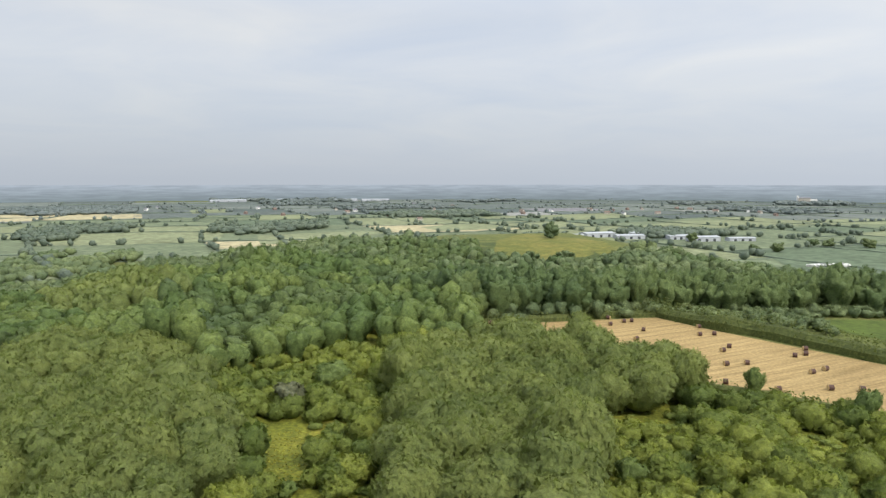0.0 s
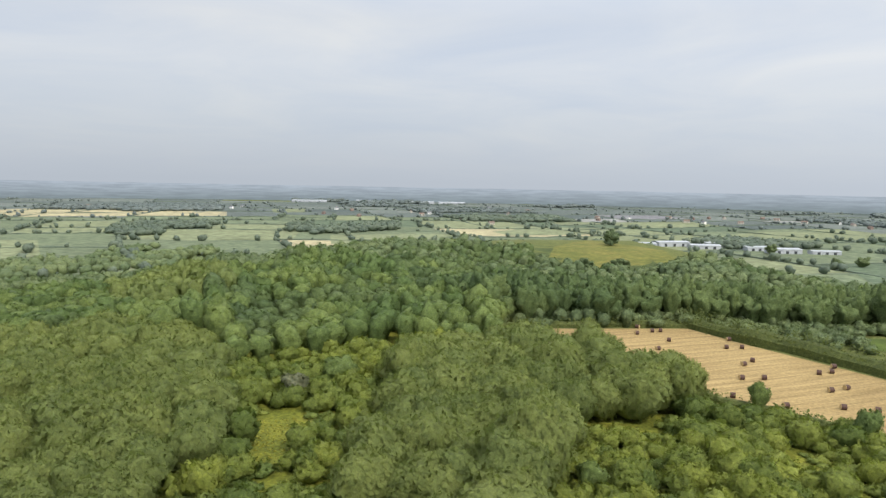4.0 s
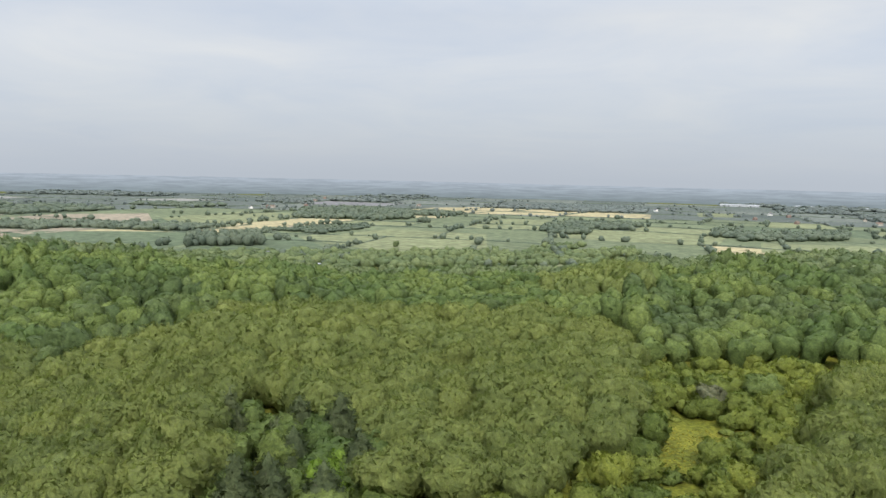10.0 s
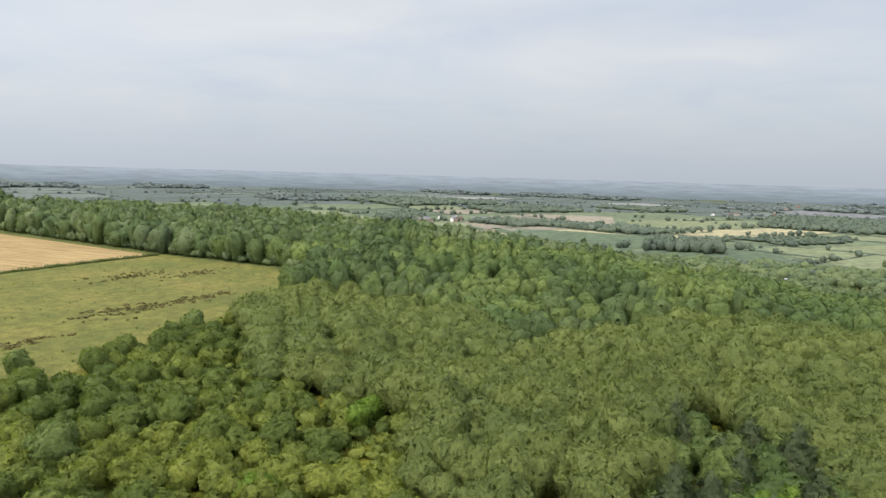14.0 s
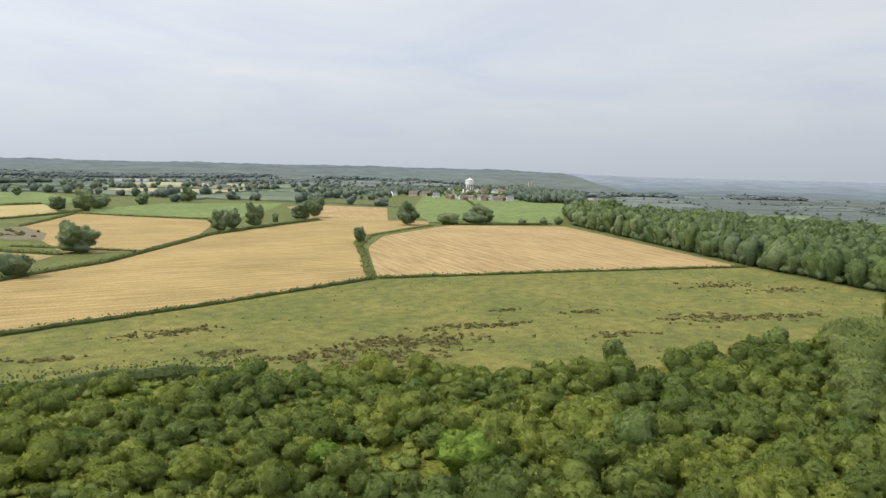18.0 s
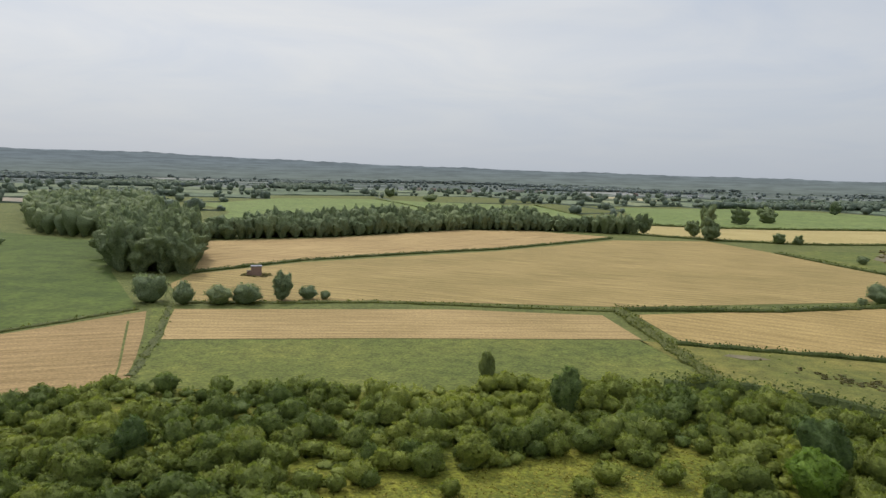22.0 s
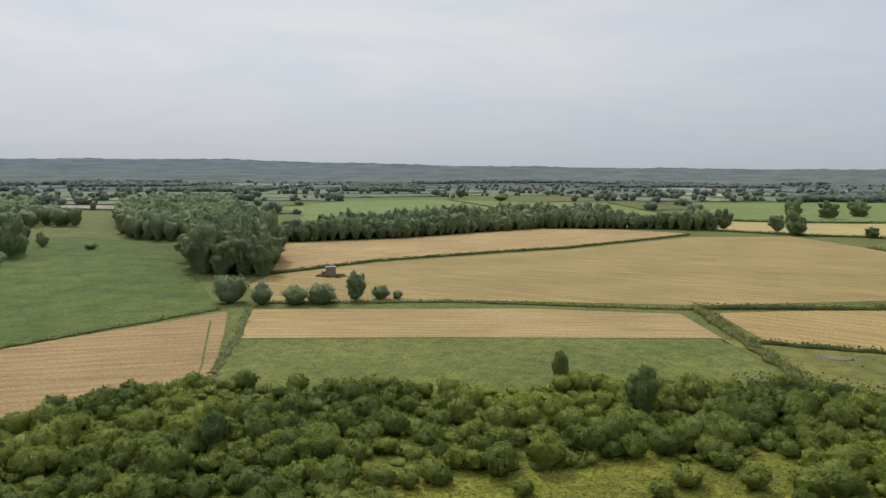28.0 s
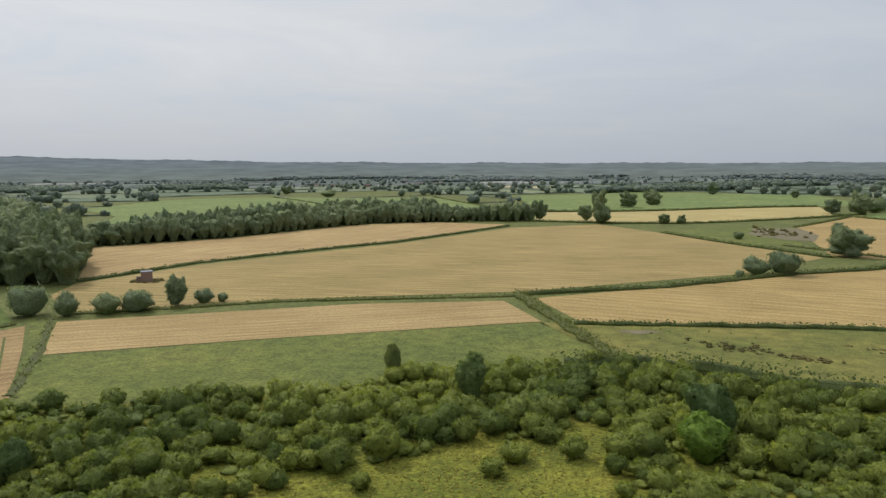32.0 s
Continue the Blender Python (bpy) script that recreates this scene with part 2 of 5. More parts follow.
# Field colours greyed and blued: aerial haze is mixed into the base colour.
def hazed_set(prefix, grey, lift):
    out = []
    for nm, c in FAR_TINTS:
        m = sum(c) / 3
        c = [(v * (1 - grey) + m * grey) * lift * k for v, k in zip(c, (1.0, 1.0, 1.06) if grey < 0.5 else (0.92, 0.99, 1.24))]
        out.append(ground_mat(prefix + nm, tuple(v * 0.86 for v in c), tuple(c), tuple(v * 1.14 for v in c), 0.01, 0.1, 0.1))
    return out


M_PLAIN_HAZED, M_DISTANT_HAZED = hazed_set("plain_hazed_", 0.18, 0.95), hazed_set("distant_", 0.58, 0.78)
M_STUBBLE_BALE = stubble_mat("bale_stubble", 62, (0.270, 0.192, 0.084), (0.338, 0.246, 0.110), 1.5, 0.55)
M_STUBBLE_A = stubble_mat("strip_stubble", 75, (0.272, 0.196, 0.085), (0.348, 0.251, 0.115), 1.3, 0.53)
M_STUBBLE_G = stubble_mat("swathed_stubble", 60, (0.246, 0.170, 0.075), (0.306, 0.212, 0.098), 1.5, 0.63)
M_BARLEY_B = stubble_mat("ripe_barley", 100, (0.242, 0.183, 0.070), (0.306, 0.228, 0.092), 1.8, 0.63)
M_BARLEY_D = stubble_mat("ripe_barley_ridged", 115, (0.272, 0.196, 0.076), (0.348, 0.251, 0.102), 1.9, 0.58)
M_BARLEY_E = stubble_mat("ripe_wheat", 35, (0.306, 0.214, 0.095), (0.374, 0.268, 0.123), 2.0, 0.70)
M_BARLEY_K = stubble_mat("pale_barley", 80, (0.315, 0.255, 0.102), (0.365, 0.297, 0.128), 2.4, 0.4)

L_HAW = ((0.116, 0.158, 0.041), (0.238, 0.270, 0.058))
L_BIRCH = ((0.15, 0.188, 0.062), (0.196, 0.23, 0.073))
L_OAK = ((0.092, 0.14, 0.046), (0.158, 0.206, 0.064))
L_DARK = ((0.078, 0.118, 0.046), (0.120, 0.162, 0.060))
L_SPRUCE = ((0.091, 0.119, 0.061), (0.124, 0.151, 0.074))
# Paler, bluer leaf colours: distance haze is painted into these three pairs.
L_FAR_HAZE = ((0.130, 0.168, 0.138), (0.182, 0.222, 0.172))
L_VALLEY_HAZE = ((0.165, 0.212, 0.120), (0.235, 0.280, 0.150))
L_MID_HAZE = ((0.108, 0.148, 0.074), (0.166, 0.206, 0.097))
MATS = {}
# The inline distant pair has the strongest painted haze.
for key, pair in (("hawthorn", L_HAW), ("birch", L_BIRCH), ("oak", L_OAK), ("pine", L_DARK), ("spruce", L_SPRUCE), ("mid", L_MID_HAZE), ("valley", L_VALLEY_HAZE), ("far", L_FAR_HAZE), ("distant", ((0.160, 0.195, 0.205), (0.205, 0.238, 0.242)))):
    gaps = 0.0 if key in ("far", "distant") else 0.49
    run, bumps = (0.45 if key == "birch" else 1.0), (0.0 if key in ("far", "distant") else 0.5)
    twig, deep = {"birch": (2.6, 0.30), "hawthorn": (2.0, 0.38)}.get(key, (1.5, 0.40))
    for tail, joined in (("", False), ("_joined", True)):
        MATS[key + tail] = leaf_mat(key + "_leaf" + tail, *pair, joined=joined, ragged=gaps, streak=run, grain=twig, depth=deep)
        MATS[key + tail + "_core"] = leaf_mat(key + "_inner_leaf" + tail, *pair, joined=joined, through_light=0.4 if key in ("far", "distant", "valley") else 0.2, streak=run, relief=bumps, grain=twig, depth=deep)
M_HEDGE = leaf_mat("hedge_leaf", (0.098, 0.126, 0.042), (0.145, 0.168, 0.056))
M_BANK = leaf_mat("bank_grass", (0.115, 0.135, 0.042), (0.155, 0.172, 0.052))
M_BARK = plain_mat("bark", (0.10, 0.085, 0.065), (0.17, 0.15, 0.12), 2.0, 0.9, 0.6)
M_BIRCHBARK = plain_mat("pale_bark", (0.28, 0.26, 0.22), (0.42, 0.40, 0.36), 1.5, 0.85, 0.4)


# ---- the lie of the land ----
EDGE = np.array([  # turn from north, start and foot of the slope, height of the far rim
    (-180, 6000, 7000, 78), (-165, 6000, 7000, 92), (-145, 6000, 7000, 128), (-125, 6000, 7000, 110),
    (-90, 700, 1500, 40), (-60, 260, 800, 18), (-32, 260, 760, 18), (-20, 420, 820, 18), (-10, 640, 1050, 18),
    (0, 600, 1050, 18), (10, 400, 1000, 18), (20, 250, 900, 18), (30, 180, 800, 20), (45, 160, 750, 24),
    (60, 260, 850, 26), (75, 380, 950, 26), (85, 460, 1000, 28), (100, 640, 1300, 28), (106, 850, 1550, 28), (109, 950, 1700, 31), (112, 1300, 2000, 38), (115, 1550, 2300, 47), (118, 1800, 2700, 53),
    (124, 2400, 3500, 60), (135, 5000, 6500, 62), (155, 6000, 7000, 62), (180, 6000, 7000, 78)], dtype=float)
PLAIN = 45.0


def smooth(t):
    t = np.clip(t, 0, 1)
    return t * t * (3 - 2 * t)


def height(x, y):
    """Ground height: a flat hilltop that drops to a wide plain on the north side; the far edge is raised to fit the
    horizon in the camera's view.
    """
    x, y = np.asarray(x, float), np.asarray(y, float)
    r, a = np.hypot(x, y), np.degrees(np.arctan2(-x, y))
    r1, r2 = np.interp(a, EDGE[:, 0], EDGE[:, 1]), np.interp(a, EDGE[:, 0], EDGE[:, 2])
    rim = np.interp(a, EDGE[:, 0], EDGE[:, 3])
    z = -PLAIN * smooth((r - r1) / (r2 - r1))
    dip = smooth((r - 270) / 100) * (1 - smooth((r - 420) / 160)) * np.clip(1 - np.abs(a + 12) / 18, 0, 1) ** 0.5
    z = z - 13.0 * dip
    wav = 0.7 * np.sin(x / 61 + 1) * np.sin(y / 73) + 0.9 * np.sin((x + y) / 140) * np.sin((x - y) / 120 + 2)
    z = z + wav * smooth((r - 330) / 500)
    far = smooth((r - 3150) / 560)
    return z * (1 - far) + np.where(rim < 50, 2.0, 18.0) * far


def mesh_from(name, verts, quads=None, tris=None, mats=(), tint=None, flat=True, normals=None, core=False):
    me = bpy.data.meshes.new(name)
    nq = 0 if quads is None else len(quads)
    nt = 0 if tris is None else len(tris)
    me.vertices.add(len(verts))
    me.vertices.foreach_set("co", np.asarray(verts, np.float32).ravel())
    loops = np.concatenate([np.asarray(a, np.int32).ravel() for a in (quads, tris) if a is not None and len(a)])
    me.loops.add(len(loops))
    me.loops.foreach_set("vertex_index", loops)
    me.polygons.add(nq + nt)
    me.polygons.foreach_set("loop_start", np.concatenate([np.arange(nq) * 4, nq * 4 + np.arange(nt) * 3]).astype(np.int32))
    me.polygons.foreach_set("use_smooth", np.full(nq + nt, not flat))
    for m in mats:
        me.materials.append(m)
    if core:  # quads are sprays, triangles the inner mass
        me.polygons.foreach_set("material_index", np.concatenate([np.zeros(nq), np.ones(nt)]).astype(np.int32))
    if tint is not None:
        me.attributes.new("tint", "FLOAT", "POINT").data.foreach_set("value", np.asarray(tint, np.float32))
    me.update(calc_edges=True)
    if normals is not None:
        me.polygons.foreach_set("use_smooth", np.full(nq + nt, True))
        me.normals_split_custom_set_from_vertices(np.asarray(normals, np.float32))
    return me


def grid_quads(nu, nv, wrap=False):
    i, j = np.meshgrid(np.arange(nu if wrap else nu - 1), np.arange(nv - 1), indexing="ij")
    k = (i + 1) % nu
    return np.stack([i * nv + j, k * nv + j, k * nv + j + 1, i * nv + j + 1], -1).reshape(-1, 4)


# one ground sheet, finest round the middle
RINGS = np.concatenate([[0.5], np.geomspace(8, 300, 34), np.geomspace(312, 1500, 62), np.geomspace(1530, 4960, 46)])
AZ = np.radians(np.arange(0, 360, 1.25))
ga, gr = np.meshgrid(AZ, RINGS, indexing="ij")
gx, gy = -np.sin(ga) * gr, np.cos(ga) * gr
ground = new("ground", mesh_from("ground", np.stack([gx, gy, height(gx, gy)], -1).reshape(-1, 3),
                                 grid_quads(len(AZ), len(RINGS), True), mats=[M_VERGE], flat=False))
tagged(ground, "rough grassy hilltop falling to a wide farmed plain", "ground", kind="structure")


def inside(poly, x, y):
    x, y = np.asarray(x, float), np.asarray(y, float)
    c = np.zeros(x.shape, bool)
    for (x0, y0), (x1, y1) in zip(poly, poly[1:] + poly[:1]):
        with np.errstate(divide="ignore", invalid="ignore"):
            c ^= ((y0 > y) != (y1 > y)) & (x < (x1 - x0) * (y - y0) / (y1 - y0) + x0)
    return c


def drape(name, poly, mat, label, category="field", lift=0.12, step=16.0, kind="structure"):
    """A field: its outline cut into squares and laid on the ground."""
    bm = bmesh.new()
    bm.faces.new([bm.verts.new((x, y, 0)) for x, y in poly])
    xs, ys = [p[0] for p in poly], [p[1] for p in poly]
    for lo, hi, axis in ((min(xs), max(xs), (1, 0, 0)), (min(ys), max(ys), (0, 1, 0))):
        d = max(step, (hi - lo) / 30)
        v = lo + d
        while v < hi:
            bmesh.ops.bisect_plane(bm, geom=bm.verts[:] + bm.edges[:] + bm.faces[:],
                                   plane_co=[v * c for c in axis], plane_no=axis)
            v += d
    bmesh.ops.triangulate(bm, faces=bm.faces[:])
    for v in bm.verts:
        v.co.z = float(height(v.co.x, v.co.y)) + lift
    bmesh.ops.recalc_face_normals(bm, faces=bm.faces[:])
    me = bpy.data.meshes.new(name)
    bm.to_mesh(me)
    bm.free()
    if me.polygons and me.polygons[0].normal.z < 0:
        me.flip_normals()
    me.materials.append(mat)
    return tagged(new(name, me), label, category, kind=kind)


# ---- fields of the hilltop ----
F_BALE = [(8, 236), (77, 250), (88, 231), (121, 182), (150, 130), (120, 108), (91, 140), (62, 163), (33, 184), (14, 207)]
F_GREEN_E = [(128, 246), (240, 248), (260, 130), (160, 128), (139, 212), (131, 226)]
F_HILL = [(31, 467), (43, 568), (76, 649), (128, 560), (128, 510), (99, 467), (57, 455)]
F_A = [(131, -186), (150, -227), (54, -256), (1, -261), (-9, -226), (70, -205)]
F_B = [(180, -272), (186, -303), (155, -360), (103, -414), (59, -458), (-25, -577), (-102, -602), (-130, -533), (-154, -450),
       (-178, -380), (-113, -325), (-9, -281), (85, -265), (122, -252), (152, -243)]
F_C = [(190, -312), (254, -446), (186, -501), (104, -615), (40, -636), (-24, -607), (61, -477), (106, -434), (158, -375)]
F_D = [(-22, -223), (-91, -217), (-146, -209), (-225, -202), (-309, -280), (-335, -306), (-374, -334), (-441, -349), (-505, -362), (-545, -388), (-517, -424), (-485, -462),
       (-304, -411), (-180, -334), (-138, -322), (-67, -290), (-11, -266)]
F_E = [(-232, -203), (-300, -150), (-392, -73), (-565, -242), (-586, -264), (-549, -309), (-520, -346), (-473, -338), (-387, -321), (-326, -285), (-302, -265)]
F_G = [(146, -76), (260, -20), (270, -80), (199, -113), (187, -157), (157, -221), (139, -191), (116, -150), (138, -110)]
F_H = [(112, -145), (130, -184), (70, -204), (-9, -224), (-22, -179), (40, -160), (80, -148)]
F_F = [(-8, -224), (-90, -213), (-225, -199), (-300, -146), (-396, -70), (-340, -10), (-290, 10), (-225, -12), (-150, -60),
       (-90, -135), (-30, -170)]
F_I = [(203, -114), (190, -158), (164, -226), (222, -295), (300, -410), (420, -440), (560, -330), (480, -180), (300, -90)]
F_J = [(-50, -646), (-73, -770), (-400, -824), (-345, -690), (-190, -612)]
F_POND = [(-134, -523), (-173, -559), (-250, -566), (-196, -440), (-161, -433)]
F_K = [(-206, -443), (-246, -561), (-350, -664), (-400, -520), (-300, -420), (-216, -366), (-185, -385)]
F_L = [(-380, -700), (-537, -797), (-652, -700), (-520, -590), (-410, -520), (-364, -660)]
F_M = [(-470, -476), (-600, -640), (-660, -660), (-700, -560), (-520, -420), (-505, -405)]
Z_FLOOR = [(150, -75), (133, -132), (117, -146), (73, -150), (34, -166), (-3, -178), (-33, -175), (-89, -139), (-140, -80), (-215, -18), (-180, 60), (-150, 190),
           (12, 258), (12, 206), (33, 183), (62, 162), (91, 139), (120, 107), (190, 60), (190, -10)]
Z_WOODFLOOR = [(-606, -262), (-397, -68), (-340, -4), (-240, 5), (-150, 60), (-100, 150), (0, 160), (12, 230), (83, 262), (280, 262), (230, 420), (40, 570), (-300, 640), (-480, 250), (-690, -60)]
FIELDS = [
    ("scrub_floor", Z_FLOOR, M_GROUND, "rough yellow-green grass between the bushes"),
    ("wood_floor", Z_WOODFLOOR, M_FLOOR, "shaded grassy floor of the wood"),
    ("stubble_field", F_BALE, M_STUBBLE_BALE, "golden stubble field dotted with dark round bales"),
    ("grass_field", F_GREEN_E, M_GREEN, "smooth green grass field beyond the hedge"),
    ("hill_meadow", F_HILL, M_PASTURE, "yellow-green meadow on a wooded hill"),
    ("stubble_strip", F_A, M_STUBBLE_A, "narrow golden stubble field with straw rows"),
    ("barley_field", F_B, M_BARLEY_B, "large ripe golden barley field"),
    ("barley_field", F_C, M_BARLEY_E, "ripe golden barley field along the tree belt"),
    ("barley_field", F_D, M_BARLEY_D, "long ripe barley field bounded by low hedges"),
    ("wheat_field", F_E, M_BARLEY_E, "ripe wheat field beside the wood"),
    ("stubble_field", F_G, M_STUBBLE_G, "mown field with curving straw swaths"),
    ("meadow", F_H, M_MEADOW, "green meadow below the stubble strip"),
    ("rough_pasture", F_F, M_PASTURE, "tussocky rough pasture with brown bracken patches"),
    ("grazed_pasture", F_I, M_GREEN, "smooth bright green grazed pasture"),
    ("barley_field", F_J, M_BARLEY_K, "pale yellow barley field beyond a hedge"),
    ("rough_corner", F_POND, M_MEADOW, "overgrown green field corner round a spoil heap"),
    ("barley_field", F_K, M_BARLEY_D, "ripe barley field behind the rough corner"),
    ("oak_field", F_L, M_LEY, "green field with scattered oaks"),
    ("barley_field", F_M, M_BARLEY_E, "small ripe barley field by the oaks")]
for nm, poly, mat, lab in FIELDS:
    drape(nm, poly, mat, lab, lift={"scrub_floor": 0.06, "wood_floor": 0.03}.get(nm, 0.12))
ALL_FIELDS = [f[1] for f in FIELDS[2:]]


# ---- foliage ----
PHI = (1 + 5 ** 0.5) / 2
ICO_V = np.array([(-1, PHI, 0), (1, PHI, 0), (-1, -PHI, 0), (1, -PHI, 0), (0, -1, PHI), (0, 1, PHI), (0, -1, -PHI), (0, 1, -PHI),
                  (PHI, 0, -1), (PHI, 0, 1), (-PHI, 0, -1), (-PHI, 0, 1)]) / math.hypot(1, PHI)
ICO_F = np.array([(0, 11, 5), (0, 5, 1), (0, 1, 7), (0, 7, 10), (0, 10, 11), (1, 5, 9), (5, 11, 4), (11, 10, 2), (10, 7, 6), (7, 1, 8),
                  (3, 9, 4), (3, 4, 2), (3, 2, 6), (3, 6, 8), (3, 8, 9), (4, 9, 5), (2, 4, 11), (6, 2, 10), (8, 6, 7), (9, 8, 1)])


def cards(rng, centres, radii, count, size, tall=1.0, whole=0.35, spread=0.75):
    """Leaf sprays over the upper sides of rounded masses: bent four-cornered pieces facing outwards, loosely."""
    w = radii[:, 0] * radii[:, 2]
    k = rng.choice(len(centres), count, p=w / w.sum())
    d = rng.normal(size=(count, 3))
    d[:, 2] += 0.35
    d /= np.linalg.norm(d, axis=1)[:, None]
    p = centres[k] + radii[k] * d * rng.uniform(0.72, 1.22, (count, 1))
    nrm = d / radii[k]
    nrm = nrm / np.linalg.norm(nrm, axis=1)[:, None] + rng.normal(scale=0.45, size=(count, 3))
    nrm /= np.linalg.norm(nrm, axis=1)[:, None]
    u = np.cross(nrm, rng.normal(scale=0.4, size=(count, 3)) + (0, 0, 1))
    u /= np.linalg.norm(u, axis=1)[:, None] + 1e-6
    v = np.cross(nrm, u)
    s = size * rng.uniform(0.6, 1.4, (count, 1))
    a, b = u * s * 0.5, v * s * 0.5 * tall
    quad = np.stack([p - a * 0.9 - b * 0.3, p + a * 0.35 - b, p + a + b * 0.35 - nrm * s * 0.25, p - a * 0.3 + b], 1)
    mid = centres.mean(axis=0)
    out = (p - mid) / (np.abs(p - mid).max(axis=0) + 1e-6)
    out /= np.linalg.norm(out, axis=1)[:, None] + 1e-6
    soft = d * (1 - whole) * 0.7 + out * whole * 0.8 + nrm * spread + (0, 0, 0.35)
    soft /= np.linalg.norm(soft, axis=1)[:, None]
    return quad.reshape(-1, 3), np.repeat(soft, 4, axis=0)


def split_ico(v, f):
    """Each face of a ball cut in four."""
    v, out, mids = [tuple(p) for p in v], [], {}
    for tri in f:
        m = []
        for a, b in ((0, 1), (1, 2), (2, 0)):
            key = (min(tri[a], tri[b]), max(tri[a], tri[b]))
            if key not in mids:
                c = (np.array(v[tri[a]]) + v[tri[b]]) / 2
                mids[key] = len(v)
                v.append(tuple(c / np.linalg.norm(c)))
            m.append(mids[key])
        out += [(tri[0], m[0], m[2]), (tri[1], m[1], m[0]), (tri[2], m[2], m[1]), tuple(m)]
    return np.array(v), np.array(out)


BALLS = [(ICO_V, ICO_F)]
for _ in range(3):
    BALLS.append(split_ico(*BALLS[-1]))
# belly height, lowest edge, fullness, number and depth of lobes, spray length, spread of sprays
FORM = {"bush": (0.40, 0.0, 2.6, 14, 0.42, 1.0, 0.13), "birch": (0.50, 0.03, 2.4, 18, 0.30, 1.9, 0.10), "round": (0.46, -0.06, 2.6, 14, 0.42, 1.0, 0.10),
        "pine": (0.48, -0.08, 2.3, 12, 0.46, 0.8, 0.12), "grove": (0.50, -0.05, 2.6, 34, 0.55, 1.0, 0.07), "oak": (0.44, 0.05, 2.6, 20, 0.55, 1.0, 0.07), "spruce": (0.20, 0.04, 1.0, 0, 0.0, 0.8, 0.14)}


def crown(rng, kind, h, w, level, count, size):
    """Vertices, four-sided and three-sided faces of one crown that stands on z = 0 with height h and width w: a full, lobed
    mass reaching low, with leaf sprays standing off it."""
    belly, low, full, lobes, depth, tall, off = FORM[kind]
    d, tri = BALLS[level]
    push = np.zeros(len(d))
    if lobes:
        c = rng.normal(size=(lobes, 3))
        c[:, 2] = c[:, 2] if kind == "oak" else np.abs(c[:, 2]) * 0.9 - 0.15
        c /= np.linalg.norm(c, axis=1)[:, None]
        push = (np.exp(-((1 - d @ c.T) / (1.5 / lobes))) * rng.uniform(0.6, 1.3, lobes)).max(axis=1)
    push = 0.92 - depth * 0.8 + depth * push + rng.normal(scale=0.05, size=len(d))
    z = d[:, 2]
    if kind == "spruce":
        f = (z + 1) / 2
        side = (1 - f) ** 0.9 * (1 + 0.16 * np.sin(f * 40)) * np.where(f < 0.06, 0.6, 1.0)
        ang = np.arctan2(d[:, 1], d[:, 0])
        core = np.stack([np.cos(ang) * side * w / 2, np.sin(ang) * side * w / 2, h * (low + (1 - low) * f)], -1)
    else:
        flat = np.sqrt(np.maximum(1e-6, 1 - z * z))
        side = np.maximum(0, 1 - np.abs(z) ** full) ** 0.5 / flat
        core = np.stack([d[:, 0] * side, d[:, 1] * side, z], -1) * push[:, None]
        core[:, 2] = np.minimum(core[:, 2], z * np.where(z < 0, 1.0, 2.0))
        up = np.where(core[:, 2] > 0, h * (1 - belly), h * (belly - low))
        core = np.stack([core[:, 0] * w / 2, core[:, 1] * w / 2, h * belly + core[:, 2] * up], -1)
        core[:, :2] += rng.uniform(-0.10, 0.10, 2) * w * (core[:, 2:3] / h)
    core[:, 2] = np.maximum(core[:, 2], 0.01 * h)
    fn = np.cross(core[tri[:, 1]] - core[tri[:, 0]], core[tri[:, 2]] - core[tri[:, 0]])
    cn = np.zeros_like(core)
    for k in range(3):
        np.add.at(cn, tri[:, k], fn)
    cn /= np.linalg.norm(cn, axis=1)[:, None] + 1e-9
    # sprays over the faces, fewer underneath
    wt = np.linalg.norm(fn, axis=1) * np.where(fn[:, 2] < -0.3 * np.linalg.norm(fn, axis=1), 0.15, 1.0)
    k = rng.choice(len(tri), count, p=wt / wt.sum())
    bary = rng.dirichlet((1, 1, 1), count)
    p = (core[tri[k]] * bary[:, :, None]).sum(axis=1)
    nv = (cn[tri[k]] * bary[:, :, None]).sum(axis=1)
    nv /= np.linalg.norm(nv, axis=1)[:, None] + 1e-9
    p = p + nv * (rng.uniform(-0.15, 1.0, (count, 1)) ** 3 * 0.5 + rng.uniform(-0.1, 0.6, (count, 1))) * off * w
    tilt = nv + rng.normal(scale=0.7, size=(count, 3))
    tilt /= np.linalg.norm(tilt, axis=1)[:, None]
    u = np.cross(tilt, rng.normal(scale=0.35, size=(count, 3)) + (0, 0, 1))
    u /= np.linalg.norm(u, axis=1)[:, None] + 1e-6
    v = np.cross(tilt, u)
    s = size * rng.uniform(0.6, 1.4, (count, 1))
    a, b = u * s * 0.5, v * s * 0.5 * tall
    leaf = np.stack([p - a * 0.9 - b * 0.3, p + a * 0.35 - b, p + a + b * 0.35 - tilt * s * 0.25, p - a * 0.3 + b], 1).reshape(-1, 3)
    soft = nv + tilt * 0.3
    soft /= np.linalg.norm(soft, axis=1)[:, None]
    quad = len(core) + np.arange(count * 4).reshape(-1, 4)
    return np.concatenate([core, leaf]), quad, tri, np.concatenate([cn, np.repeat(soft, 4, axis=0)])


